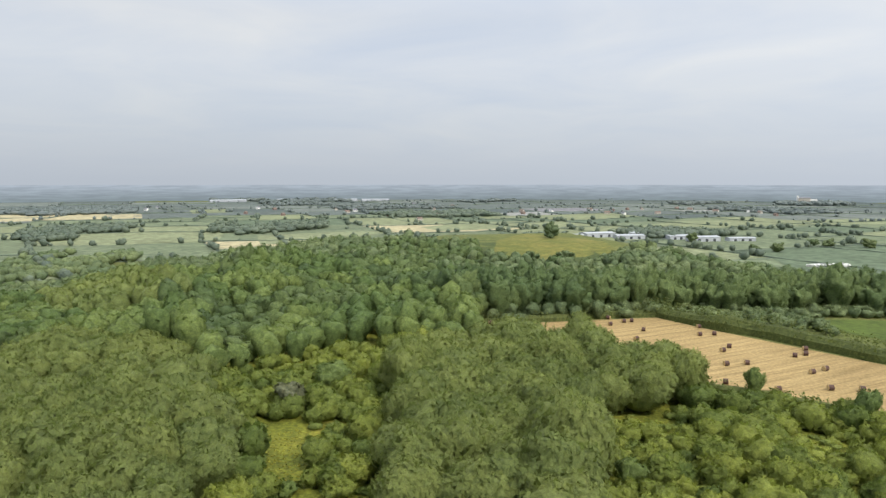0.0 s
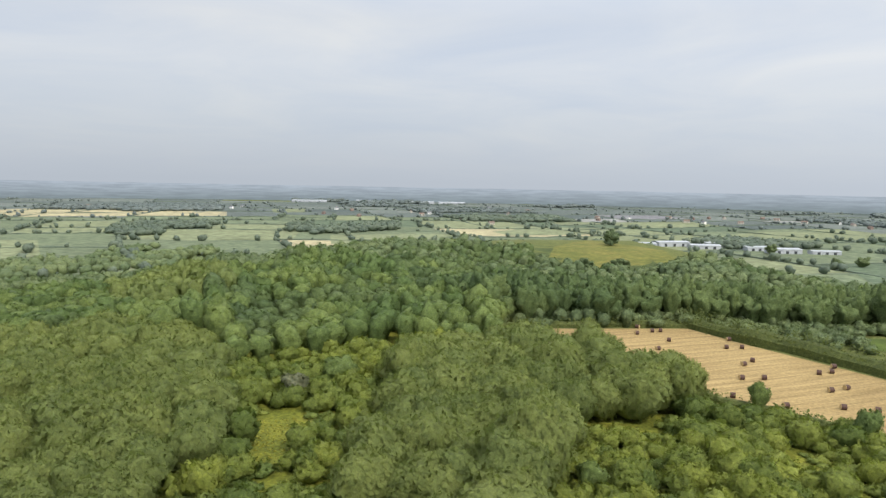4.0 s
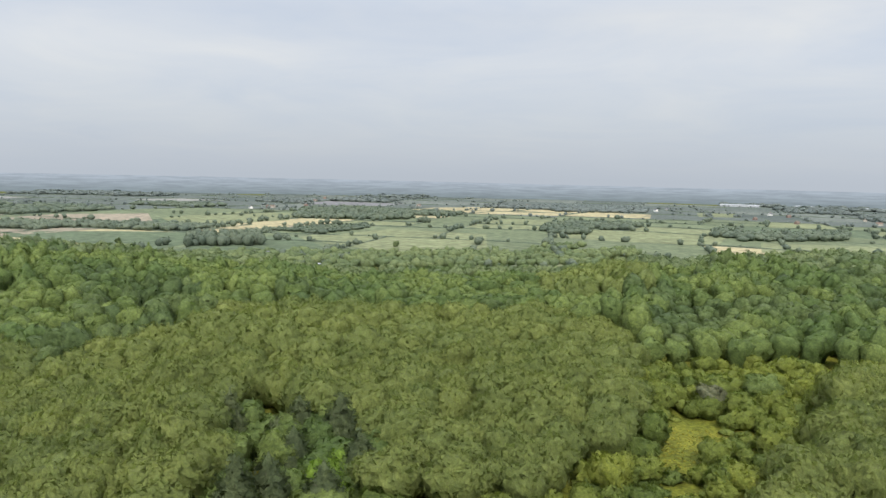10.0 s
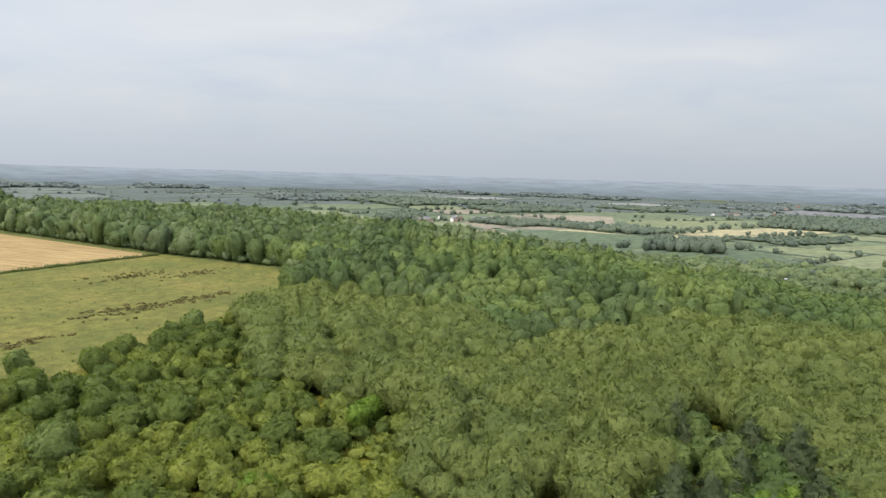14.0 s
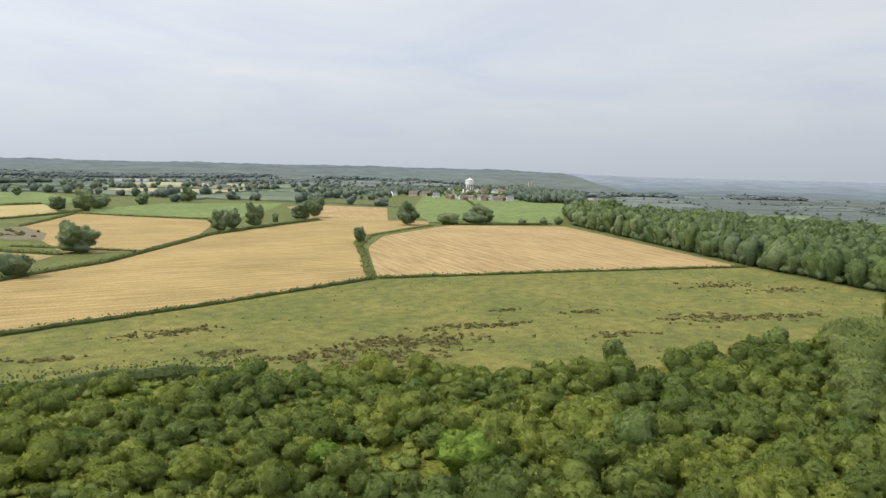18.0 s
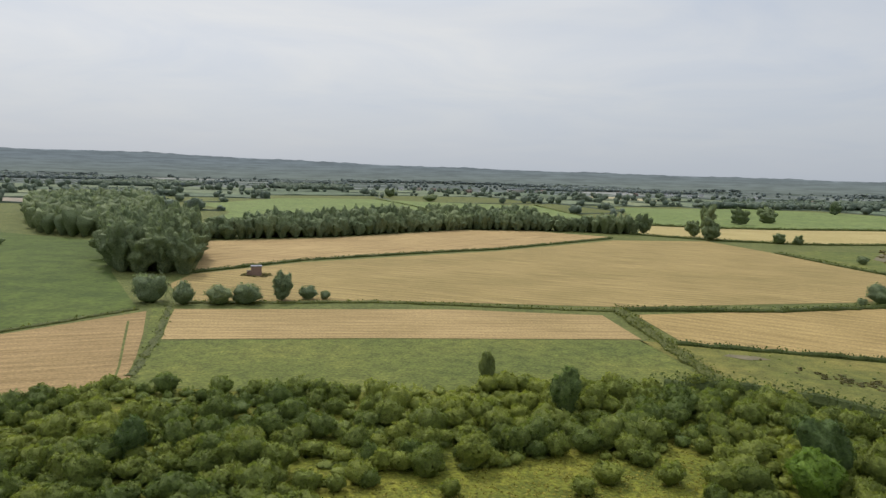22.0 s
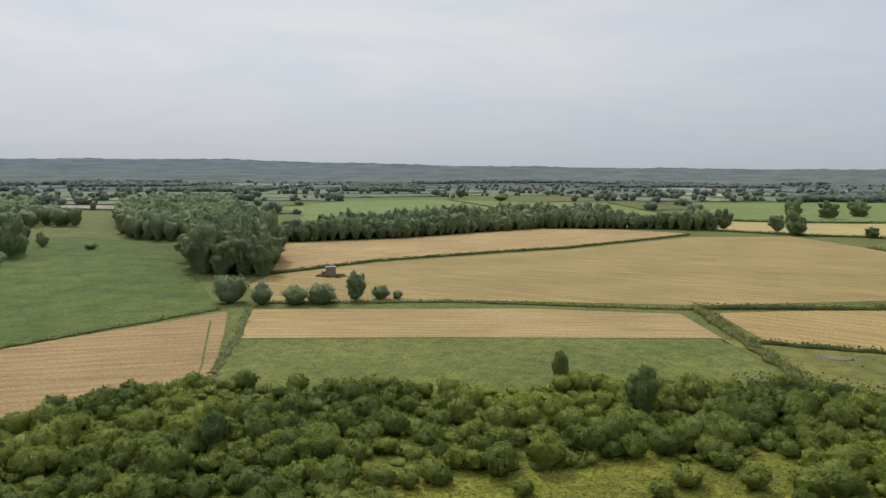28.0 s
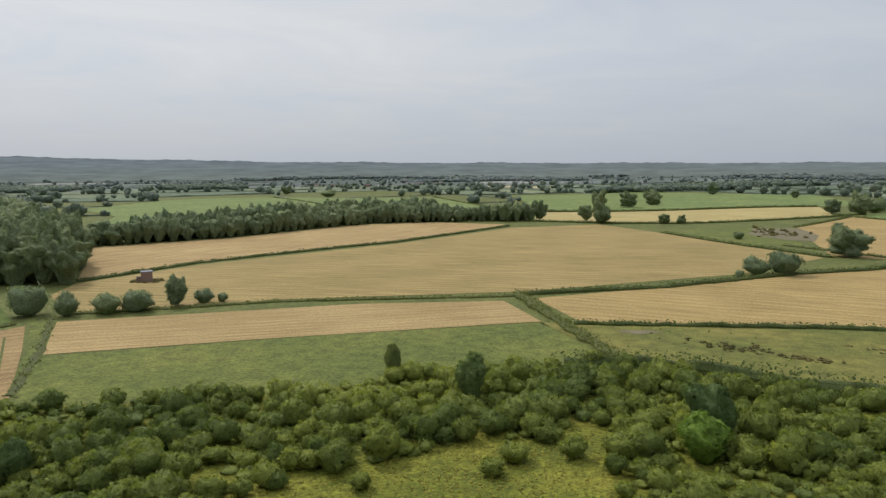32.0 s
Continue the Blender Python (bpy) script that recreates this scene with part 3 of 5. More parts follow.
def stem(rng, h, r0, limbs, spread):
    """A tapered, slightly bent trunk with limbs."""
    vs, fs = [], []

    def tube(p0, p1, a, b, seg=3, sides=6):
        base = len(vs)
        bend = Vector(rng.normal(scale=0.04, size=3)) * (p1 - p0).length
        ax = (p1 - p0).normalized()
        u = ax.orthogonal().normalized()
        v = ax.cross(u)
        for i in range(seg + 1):
            f = i / seg
            c = p0.lerp(p1, f) + bend * math.sin(3.14 * f)
            rr = a + (b - a) * f
            for k in range(sides):
                t = 6.2832 * k / sides
                vs.append(c + (u * math.cos(t) + v * math.sin(t)) * rr)
        for i in range(seg):
            for k in range(sides):
                k2 = (k + 1) % sides
                fs.append((base + i * sides + k, base + i * sides + k2, base + (i + 1) * sides + k2, base + (i + 1) * sides + k))
    tube(Vector((0, 0, -0.4)), Vector((0, 0, h)), r0, r0 * 0.3, 4)
    for i in range(limbs):
        a, z = rng.uniform(0, 6.283), h * rng.uniform(0.35, 0.85)
        tip = Vector((math.cos(a) * spread, math.sin(a) * spread, z + h * 0.22))
        tube(Vector((0, 0, z)), tip, r0 * 0.4, r0 * 0.1, 2, 5)
    return np.array([tuple(v) for v in vs]), np.array(fs)


KIND = {  # crown shape, leaf, bark, fineness, sprays, spray size, trunk radius, limbs
    "hawthorn_bush": ("bush", "hawthorn", M_BARK, 2, 360, 0.68, 0.07, 4),
    "birch_tree": ("birch", "birch", M_BIRCHBARK, 2, 900, 0.58, 0.11, 5),
    "oak_tree": ("oak", "oak", M_BARK, 3, 700, 1.25, 0.35, 7),
    "broadleaf_tree": ("round", "oak", M_BARK, 2, 420, 0.85, 0.22, 5),
    "pine_tree": ("pine", "pine", M_BARK, 2, 300, 1.0, 0.18, 5),
    "spruce_tree": ("spruce", "spruce", M_BARK, 2, 620, 0.9, 0.16, 4)}
STOCK = {}


def stock(kind, h, w, variant, foliage=None):
    """A tree of one kind at the origin, with trunk and crown as parts; later ones share its meshes."""
    key = (kind, variant, foliage)
    shape, leaf, bark, level, count, size, r0, limbs = KIND[kind]
    if key not in STOCK:
        rng = np.random.default_rng(1000 + 17 * variant + 131 * list(KIND).index(kind))
        v, q, t, vn = crown(rng, shape, h, w, level, count, size)
        cm = mesh_from("crown", v, q, t, [MATS[foliage or leaf], MATS[(foliage or leaf) + "_core"]], normals=vn, core=True)
        sv, sf = stem(rng, h * (0.55 if shape == "bush" else 0.8), r0, limbs, w * 0.3)
        STOCK[key] = (cm, mesh_from("trunk", sv, sf, mats=[bark], flat=False))
    return STOCK[key]


def plant(kind, x, y, h, w, turn, label, group="", variant=0, h0=None, w0=None, foliage=None, z=None):
    h0, w0 = h0 or h, w0 or w
    cm, tm = stock(kind, h0, w0, variant, foliage)
    top = new(kind)
    top.matrix_world = Matrix.LocRotScale((x, y, float(height(x, y)) if z is None else z), Euler((0, 0, turn)), (w / w0, w / w0, h / h0))
    for nm, me in (("trunk", tm), ("crown", cm)):
        part_ob = new(nm, me)
        part_ob.parent = top
    return tagged(top, label, "bush" if "bush" in kind else "tree", group)


def patchy(x, y, s, off=0.0):
    return np.array([noise.noise(Vector((a / s + off, b / s, off))) for a, b in zip(x, y)])


def woodland(name, kind, pts, rng, label, level, count, size, leaf, variants=10, group="", h0=10.0, w0=7.0):
    """Many trees of one kind joined: rows of x, y, height, width; each has its own tint and turn."""
    if not len(pts):
        return None
    stockv = [crown(rng, kind, h0, w0, level, count, size) for _ in range(variants)]
    vs, qs, ts, tn, ns, base = [], [], [], [], [], 0
    zs = height(pts[:, 0], pts[:, 1])
    stand = np.clip(0.5 + 1.1 * patchy(pts[:, 0], pts[:, 1], 34, 4.2) + rng.normal(scale=0.2, size=len(pts)), 0, 1)
    for (x, y, h, w), z, k, a, ti in zip(pts, zs, rng.integers(0, variants, len(pts)), rng.uniform(0, 6.283, len(pts)), stand):
        v, q, t, vn = stockv[k]
        c, s = math.cos(a) * w / w0, math.sin(a) * w / w0
        vs.append(np.stack([v[:, 0] * c - v[:, 1] * s + x, v[:, 0] * s + v[:, 1] * c + y, v[:, 2] * (h / h0) + z - 0.1], -1))
        qs.append(q + base)
        ts.append(t + base)
        tn.append(np.full(len(v), ti))
        ca, sa = math.cos(a), math.sin(a)
        ns.append(np.stack([vn[:, 0] * ca - vn[:, 1] * sa, vn[:, 0] * sa + vn[:, 1] * ca, vn[:, 2]], -1))
        base += len(v)
    me = mesh_from(name, np.concatenate(vs), np.concatenate(qs), np.concatenate(ts), [MATS[leaf + "_joined"], MATS.get(leaf + "_joined_core", MATS[leaf + "_joined"])], np.concatenate(tn), normals=np.concatenate(ns), core=True)
    return tagged(new(name, me), label, "woodland", group, "stuff")


def hedge(name, line, w, h, mat, label, rng, density=1.0, size=0.55, kind="", category="hedge"):
    """A hedge or grassy bank along a line: a rounded ridge covered in leaf sprays."""
    line = np.array(line, float)
    seg = np.hypot(*np.diff(line, axis=0).T)
    dist = np.concatenate([[0], np.cumsum(seg)])
    n = max(3, int(dist[-1] / max(1.5, w)))
    t = np.linspace(0, dist[-1], n)
    x, y = np.interp(t, dist, line[:, 0]), np.interp(t, dist, line[:, 1])
    x += rng.normal(scale=w * 0.08, size=n)
    y += rng.normal(scale=w * 0.08, size=n)
    z = height(x, y)
    dx, dy = np.gradient(x), np.gradient(y)
    ln = np.hypot(dx, dy) + 1e-6
    nx, ny = -dy / ln, dx / ln
    prof = ((-0.5, -0.1), (-0.46, 0.55), (-0.2, 0.92), (0.15, 0.95), (0.46, 0.5), (0.5, -0.1))
    hs, ws = 0.78 * h * rng.uniform(0.65, 1.15, n), 0.8 * w * rng.uniform(0.75, 1.2, n)
    v = np.stack([np.stack([x + nx * a * ws, y + ny * a * ws, z + b * hs], -1) for a, b in prof], 1)
    quads = grid_quads(n, len(prof))
    cnt = int(dist[-1] * (w + h) * density / (size * size) * 0.55)
    cnt = min(int(cnt * 1.3), 4500)
    k = rng.integers(0, n, cnt)
    cc = np.stack([x, y, z + h * 0.45], -1)[k] + np.stack([dx, dy, 0 * dx], -1)[k] * rng.uniform(-0.6, 0.6, (cnt, 1))
    lv = cards(rng, cc, np.tile((w * 0.56, w * 0.56, h * 0.62), (cnt, 1)), cnt, size)[0]
    me = mesh_from(name, np.concatenate([v.reshape(-1, 3), lv]), np.concatenate([quads, n * len(prof) + np.arange(cnt * 4).reshape(-1, 4)]), mats=[mat])
    return tagged(new(name, me), label, category, kind=kind)


# ---- woods and scrub: where each kind grows ----
Z_SCRUB = [(146, -79), (146, -101), (132, -130), (117, -143), (73, -148), (34, -164), (-3, -176), (-33, -173), (-55, -160), (-89, -137),
           (-122, -108), (-140, -78), (-155, -59), (-186, -39), (-215, -18), (-130, 0), (-70, 60), (-40, 120), (-60, 170), (-30, 198),
           (14, 205), (33, 182), (62, 161), (91, 137), (150, 128), (190, 60), (190, -20)]
Z_BIRCH = [
    [(-118, 181), (-95, 196), (-70, 187), (-55, 158), (-42, 126), (-34, 86), (-50, 66), (-85, 80), (-141, 80), (-186, 124), (-167, 163)],
    [(-14, 182), (8, 208), (32, 182), (59, 180), (57, 154), (45, 142), (30, 137), (18, 89), (-11, 89), (-8, 114)],
    [(-234, -20), (-243, 12), (-182, 51), (-153, 54), (-160, 120), (-106, 103), (-100, 72), (-66, 46), (-72, 12), (-112, 21), (-140, -8)]]
Z_SPRUCE = [(-101, 68), (-78, 86), (-54, 70), (-50, 56), (-62, 44), (-83, 56)]
Z_PINE = [(4, 242), (60, 253), (83, 259), (167, 258), (260, 260), (270, 292), (120, 300), (0, 292)]
Z_WOOD = [(-606, -262), (-397, -68), (-340, -4), (-292, 16), (-240, -5), (-130, 40), (-80, 110), (-120, 150), (-50, 150), (0, 160), (12, 218), (10, 258), (83, 268),
          (170, 262), (280, 262), (300, 330), (230, 420), (140, 500), (60, 450), (28, 470), (26, 505), (-60, 520), (-150, 600), (-190, 660), (-300, 640),
          (-400, 560), (-440, 420), (-480, 250), (-580, 90), (-690, -60), (-740, -330)]
CLEARINGS = [[(-38, 132), (-36, 140), (-28, 141), (-23, 127), (-25, 108), (-30, 108)],
             [(54, -98), (50, -106), (40, -112), (29, -119), (17, -127), (4, -128), (-6, -121), (-8, -96)], [(-1, -128), (-4, -139), (-12, -130), (-9, -118)]]
rng = np.random.default_rng(7)


def scatter(x0, x1, y0, y1, step, rng):
    nx, ny = int((x1 - x0) / step), int((y1 - y0) / step)
    i, j = np.meshgrid(np.arange(nx), np.arange(ny), indexing="ij")
    x = x0 + (i + 0.5 * (j % 2) + rng.uniform(0.1, 0.9, i.shape)) * step
    y = y0 + (j + rng.uniform(0.1, 0.9, i.shape)) * step
    return x.ravel(), y.ravel()


def any_inside(polys, x, y):
    c = np.zeros(np.shape(x), bool)
    for p in polys:
        c |= inside(p, x, y)
    return c



# hawthorn scrub: rounded bushes, closer together on the north side
bx, by = scatter(-230, 200, -185, 215, 4.3, rng)
ok = inside(Z_SCRUB, bx, by) & ~any_inside(Z_BIRCH + CLEARINGS + [Z_SPRUCE] + ALL_FIELDS, bx, by)
bx, by = bx[ok], by[ok]
pn = patchy(bx, by, 16)
ok = (pn < np.where(by < -60, 0.30, 0.36)) & (np.hypot(bx - 18, by + 4) > 84) & ~((bx > 85) & (by > -60) & (by < 95) & (rng.uniform(size=len(bx)) < 0.7))
bx, by, pn = bx[ok], by[ok], pn[ok]
br = np.hypot(bx - 18, by + 4)
big = rng.uniform(size=len(bx)) ** 1.6
bw = (3.2 + 3.8 * big) * np.where(by < -60, 1.0, 1.12)
bh = bw * rng.uniform(0.62, 0.92, len(bx)) * (1.0 - 0.3 * np.clip(pn, -0.2, 0.5))
order = np.argsort(np.abs(br - 118))
for i in order[:300]:
    plant("hawthorn_bush", bx[i], by[i], bh[i], bw[i], rng.uniform(0, 6.28), "dense green hawthorn bush in rough grass", "scrub bushes", int(i % 8), 4.0, 5.0)
rest = order[300:]
woodland("scrub", "bush", np.stack([bx, by, bh, bw], -1)[rest], rng, "dense hawthorn and bramble scrub covering the hilltop", 1, 150, 0.85, "hawthorn", 14, h0=4.0, w0=5.0)

hx_, hy_ = scatter(80, 262, 205, 268, 4.5, rng)
ok = inside([(82, 256), (95, 241), (126, 214), (130, 248), (250, 250), (262, 262), (84, 267)], hx_, hy_) & ~inside(F_GREEN_E, hx_, hy_)
hx_, hy_ = hx_[ok], hy_[ok]
woodland("hedge_scrub", "bush", np.stack([hx_, hy_, rng.uniform(2.5, 5, len(hx_)), rng.uniform(4, 6.5, len(hx_))], -1), rng, "tangled scrub between hedge and pines", 1, 50, 1.1, "mid", 6, h0=3.6, w0=4.8)

# bushes along the edge of the pines and of the ridge wood
ex, ey = scatter(-620, 90, -275, 265, 4.6, rng)
ok = any_inside([[(2, 237), (78, 252), (90, 262), (0, 247)], [(-608, -264), (-400, -70), (-343, -6), (-292, 14), (-292, 24), (-350, 4), (-408, -62), (-614, -256)]], ex, ey) & ~any_inside(ALL_FIELDS, ex, ey)
ex, ey = ex[ok], ey[ok]
woodland("wood_edge", "bush", np.stack([ex, ey, rng.uniform(3.5, 7.5, len(ex)), rng.uniform(5.0, 8.0, len(ex))], -1), rng, "dense low bushes along the edge of the wood", 1, 70, 1.0, "mid", 8, h0=4.0, w0=5.0)

# young birches and sallows in full, feathery domes
tx, ty = scatter(-250, 70, -30, 215, 6.4, rng)
ok = any_inside(Z_BIRCH, tx, ty) & ~any_inside(CLEARINGS + [Z_SPRUCE] + ALL_FIELDS, tx, ty)
tx, ty = tx[ok], ty[ok]
tr_ = np.hypot(tx - 18, ty + 4)
th = rng.uniform(7.8, 10.8, len(tx)) * np.where(tx > 15, 1.22, 1.0) * (1 + 0.30 * patchy(tx, ty, 30, 1.5) + 0.22 * patchy(tx, ty, 13, 6.5))
tw = rng.uniform(8.0, 12.0, len(tx)) * np.clip(th / 9.0, 0.75, 1.25)
order = np.argsort(tr_)
for i in order[:300]:
    plant("birch_tree", tx[i], ty[i], th[i], tw[i], rng.uniform(0, 6.28), "young birch with full feathery grey-green crown", "young birches", int(i % 8), 9.0, 9.5)
rest = order[300:]
woodland("birch_wood", "birch", np.stack([tx, ty, th, tw], -1)[rest], rng, "stand of young grey-green birches", 2, 480, 0.66, "birch", 12, h0=9.0, w0=9.5)

# spruces among the birches
sx, sy = scatter(-105, -45, 40, 90, 10.5, rng)
ok = inside(Z_SPRUCE, sx, sy)
for i, (x, y) in enumerate(zip(sx[ok], sy[ok])):
    plant("spruce_tree", x, y, rng.uniform(9, 13), rng.uniform(7.0, 9.0), rng.uniform(0, 6.28), "dark conical spruce among birches", "spruces", i % 3, 10.5, 5.6)

vx, vy = scatter(-105, -40, 40, 90, 6.8, rng)
ok = inside(Z_SPRUCE, vx, vy)
for i, (x, y) in enumerate(zip(vx[ok], vy[ok])):
    plant("broadleaf_tree", x, y, rng.uniform(6, 9), rng.uniform(7, 10), rng.uniform(0, 6.28), "bright green broadleaf tree among spruces", "mixed stand", i % 5, 9, 7)

# pines behind the bale field
px, py = scatter(-5, 275, 238, 302, 5.8, rng)
ok = inside(Z_PINE, px, py)
px, py = px[ok], py[ok]
woodland("pine_belt", "grove", np.stack([px, py, rng.uniform(10, 18, len(px)), rng.uniform(7, 12, len(px))], -1), rng,
         "dark belt of Scots pines behind the stubble field", 2, 130, 1.1, "pine", 10, h0=13.0, w0=9.0)


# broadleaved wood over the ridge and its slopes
def barn_sight_line(x, y):
    """Trees left out along the camera's line of sight to the barn at the wood's foot."""
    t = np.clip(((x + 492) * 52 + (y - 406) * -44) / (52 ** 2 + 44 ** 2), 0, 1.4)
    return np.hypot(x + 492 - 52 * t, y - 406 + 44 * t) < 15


S_DOME = [(-52, 190), (-40, 220), (-12, 246), (6, 232), (9, 196), (-16, 176), (-32, 172)]
S_HOLLOW = [(-64, 182), (-82, 221), (-73, 257), (-55, 313), (-34, 290), (-28, 254), (-52, 219)]
S_PALE = [(-204, 344), (-205, 409), (-132, 332), (-94, 252), (-107, 229), (-133, 238)]
S_CONIFER = [(-71, 439), (-44, 505), (26, 505), (27, 388), (14, 262), (-4, 268), (-16, 276), (-39, 300)]
S_SHADE = [(-250, 100), (-239, 131), (-200, 131), (-157, 104), (-135, 87), (-124, 66), (-140, 60)]
wx, wy = scatter(-760, 310, -340, 670, 7.4, rng)
ok = inside(Z_WOOD, wx, wy) & ~barn_sight_line(wx, wy) & ~any_inside(Z_BIRCH + [Z_PINE, Z_SCRUB, Z_SPRUCE] + ALL_FIELDS, wx, wy)
wx, wy = wx[ok], wy[ok]
wr, wa = np.hypot(wx - 18, wy + 4), np.degrees(np.arctan2(18 - wx, wy + 4))
ok = (wr < 540) | (wa < 24) | (wa > 66)
wx, wy, wr, wa = wx[ok], wy[ok], wr[ok], wa[ok]
tall = np.interp(wa, (-60, -5, 12, 18, 21, 25, 31, 60, 80, 100), (0.95, 0.95, 1.0, 1.15, 0.9, 1.35, 0.9, 0.95, 1.35, 1.5))
wh = rng.uniform(9.0, 13.0, len(wx)) * (1 + 0.25 * patchy(wx, wy, 60, 3.0) + 0.35 * patchy(wx, wy, 24, 7.7)) * tall
ww = rng.uniform(7.8, 11.5, len(wx)) * np.where((wx < -250) & (wy < 60), 1.25, 1.0)
hollow, dome, pale = inside(S_HOLLOW, wx, wy), inside(S_DOME, wx, wy), inside(S_PALE, wx, wy)
wh = wh * np.where(hollow, 0.7, np.where(dome, 0.95, 1.0))
P = np.stack([wx, wy, wh, ww], -1)
conifer = inside(S_CONIFER, wx, wy) & (rng.uniform(size=len(wx)) < 0.75)
# Past 78 degrees the dark leaf colour imitates the shade of side-lit trees.
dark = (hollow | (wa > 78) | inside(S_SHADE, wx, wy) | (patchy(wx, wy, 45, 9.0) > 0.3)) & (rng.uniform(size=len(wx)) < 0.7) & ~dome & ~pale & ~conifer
plain = ~dark & ~pale & ~conifer
near = wr < 400
woodland("ridge_wood", "round", P[near & plain], rng, "dense green broadleaved wood on the near slope", 1, 120, 1.3, "oak", 14, h0=12.0, w0=9.0)
woodland("ridge_wood", "round", P[near & dark], rng, "ash and oak wood near by, partly darkened for side shade", 1, 120, 1.3, "pine", 12, h0=12.0, w0=9.0)
woodland("pale_stand", "birch", P[pale], rng, "pale stand of young birches inside the wood", 1, 90, 1.3, "birch", 8, h0=12.0, w0=9.0)
woodland("conifer_ridge", "pine", P[conifer], rng, "dark pines on the wooded ridge", 1, 70, 1.5, "pine", 10, h0=12.0, w0=8.0)
# Beyond 400 m the lighter trees take the leaf with haze painted in.
woodland("slope_wood", "round", P[~near & plain], rng, "broadleaved wood running down to the plain", 1, 30, 2.4, "mid", 12, h0=12.0, w0=9.0)
woodland("slope_wood", "round", P[~near & dark], rng, "broadleaved wood on the far slope, partly darkened for side shade", 1, 30, 2.4, "pine", 12, h0=12.0, w0=9.0)

# low bramble and tall grass between the bushes
ux, uy = scatter(-230, 190, -185, 215, 3.0, rng)
ur = np.hypot(ux - 18, uy + 4)
ok = inside(Z_SCRUB, ux, uy) & ~any_inside(Z_BIRCH + CLEARINGS + [Z_SPRUCE] + ALL_FIELDS, ux, uy) & (ur > 84) & ~((ux > 85) & (uy > -60) & (uy < 95))
ux, uy = ux[ok], uy[ok]
ok = patchy(ux, uy, 9, 5.0) < 0.2
ux, uy = ux[ok], uy[ok]
woodland("bramble", "bush", np.stack([ux, uy, rng.uniform(0.7, 2.3, len(ux)), rng.uniform(2.8, 4.8, len(ux))], -1), rng,
         "low bramble and tall grass between bushes", 0, 18, 0.7, "hawthorn", 10, h0=1.0, w0=3.0)
# tussocks in the openings
gx_, gy_ = scatter(-60, 70, -150, 150, 1.0, rng)
ok = any_inside(CLEARINGS, gx_, gy_) & (np.abs(np.hypot(gx_ - 18, gy_ + 4) - 116) < 32)
gx_, gy_ = gx_[ok], gy_[ok]
MATS["grass_joined"] = leaf_mat("tussock_leaf", (0.19, 0.186, 0.030), (0.245, 0.222, 0.042), joined=True, through_light=0.3)
woodland("tussocks", "bush", np.stack([gx_, gy_, rng.uniform(0.12, 0.4, len(gx_)), rng.uniform(0.5, 1.1, len(gx_))], -1), rng,
         "yellow-green grass tussocks in the openings", 0, 6, 0.4, "grass", 8, h0=0.5, w0=1.5)

# ---- trees of the hilltop fields: kind, x, y, height, width ----
FIELD_TREES = [
    ("bush", 165, -236, 10.5, 12.5), ("bush", 152, -236, 7.5, 8), ("bush", 140, -240, 6.5, 10), ("bush", 131, -243, 7.5, 10),
    ("oak", 121, -253, 11, 9), ("bush", 113, -259, 5, 7), ("bush", 107, -261, 3.5, 4),
    ("oak", -98, -642, 15, 14), ("oak", -107, -614, 19, 19), ("oak", -135, -775, 24, 18), ("oak", -191, -868, 20, 21), ("oak", -233, -914, 20, 22),
    ("oak", -57, -653, 18, 15), ("oak", -158, -606, 9, 10), ("oak", -172, -604, 8, 8),
    ("oak", -192, -386, 16.5, 24), ("bush", -118, -322, 7.5, 12), ("bush", -130, -321, 10, 14), ("bush", -107, -314, 3.5, 4),
    ("oak", -328, -431, 17, 18), ("oak", -350, -443, 15, 17), ("oak", -374, -444, 19, 17), ("oak", -416, -465, 9, 6),
    ("oak", -470, -486, 17, 20), ("oak", -496, -494, 21, 18),
    ("oak", -355, -709, 15, 16), ("oak", -376, -696, 22, 22), ("bush", -402, -720, 13, 20), ("oak", -424, -742, 14, 15), ("oak", -492, -775, 15, 18), ("oak", -582, -806, 21, 21),
    ("oak", -342, -306, 11, 9), ("oak", -490, -374, 21, 24), ("bush", -528, -352, 11, 22), ("bush", -548, -338, 11, 24), ("oak", -575, -345, 18, 22),
    ("bush", -572, -300, 6, 8), ("bush", -590, -287, 7, 8), ("bush", -598, -275, 7.5, 9),
    ("bush", 372, -268, 6, 9), ("bush", 384, -262, 5, 7), ("bush", 352, -284, 6, 8), ("bush", 344, -292, 6.5, 12), ("bush", 396, -256, 5.5, 8), ("oak", 362, -322, 22, 15), ("oak", 372, -335, 23, 14), ("bush", 392, -374, 9, 8), ("bush", 352, -372, 4, 8),
    ("oak", 61, 479, 8, 11), ("oak", 84, 480, 9, 13), ("oak", 74, 474, 7, 9), ("oak", 90, 590, 13, 15), ("oak", 378, 1060, 15, 20), ("oak", 405, 905, 12, 16), ("oak", 437, 911, 13, 17),
    ("oak", 514, 974, 12, 19), ("oak", 538, 974, 12, 19), ("oak", 589, 961, 13, 20), ("oak", -878, 403, 10, 9), ("oak", -1090, 576, 10, 10), ("oak", -1060, 540, 10, 10), ("oak", -640, 669, 9, 10), ("oak", -190, 985, 13, 12),
    ("oak", -405, -1183, 20, 20), ("oak", -477, -1046, 12, 15), ("bush", -172, -480, 5, 7), ("oak", 344, -1319, 17, 20), ("bush", 250, -1240, 12, 26)]
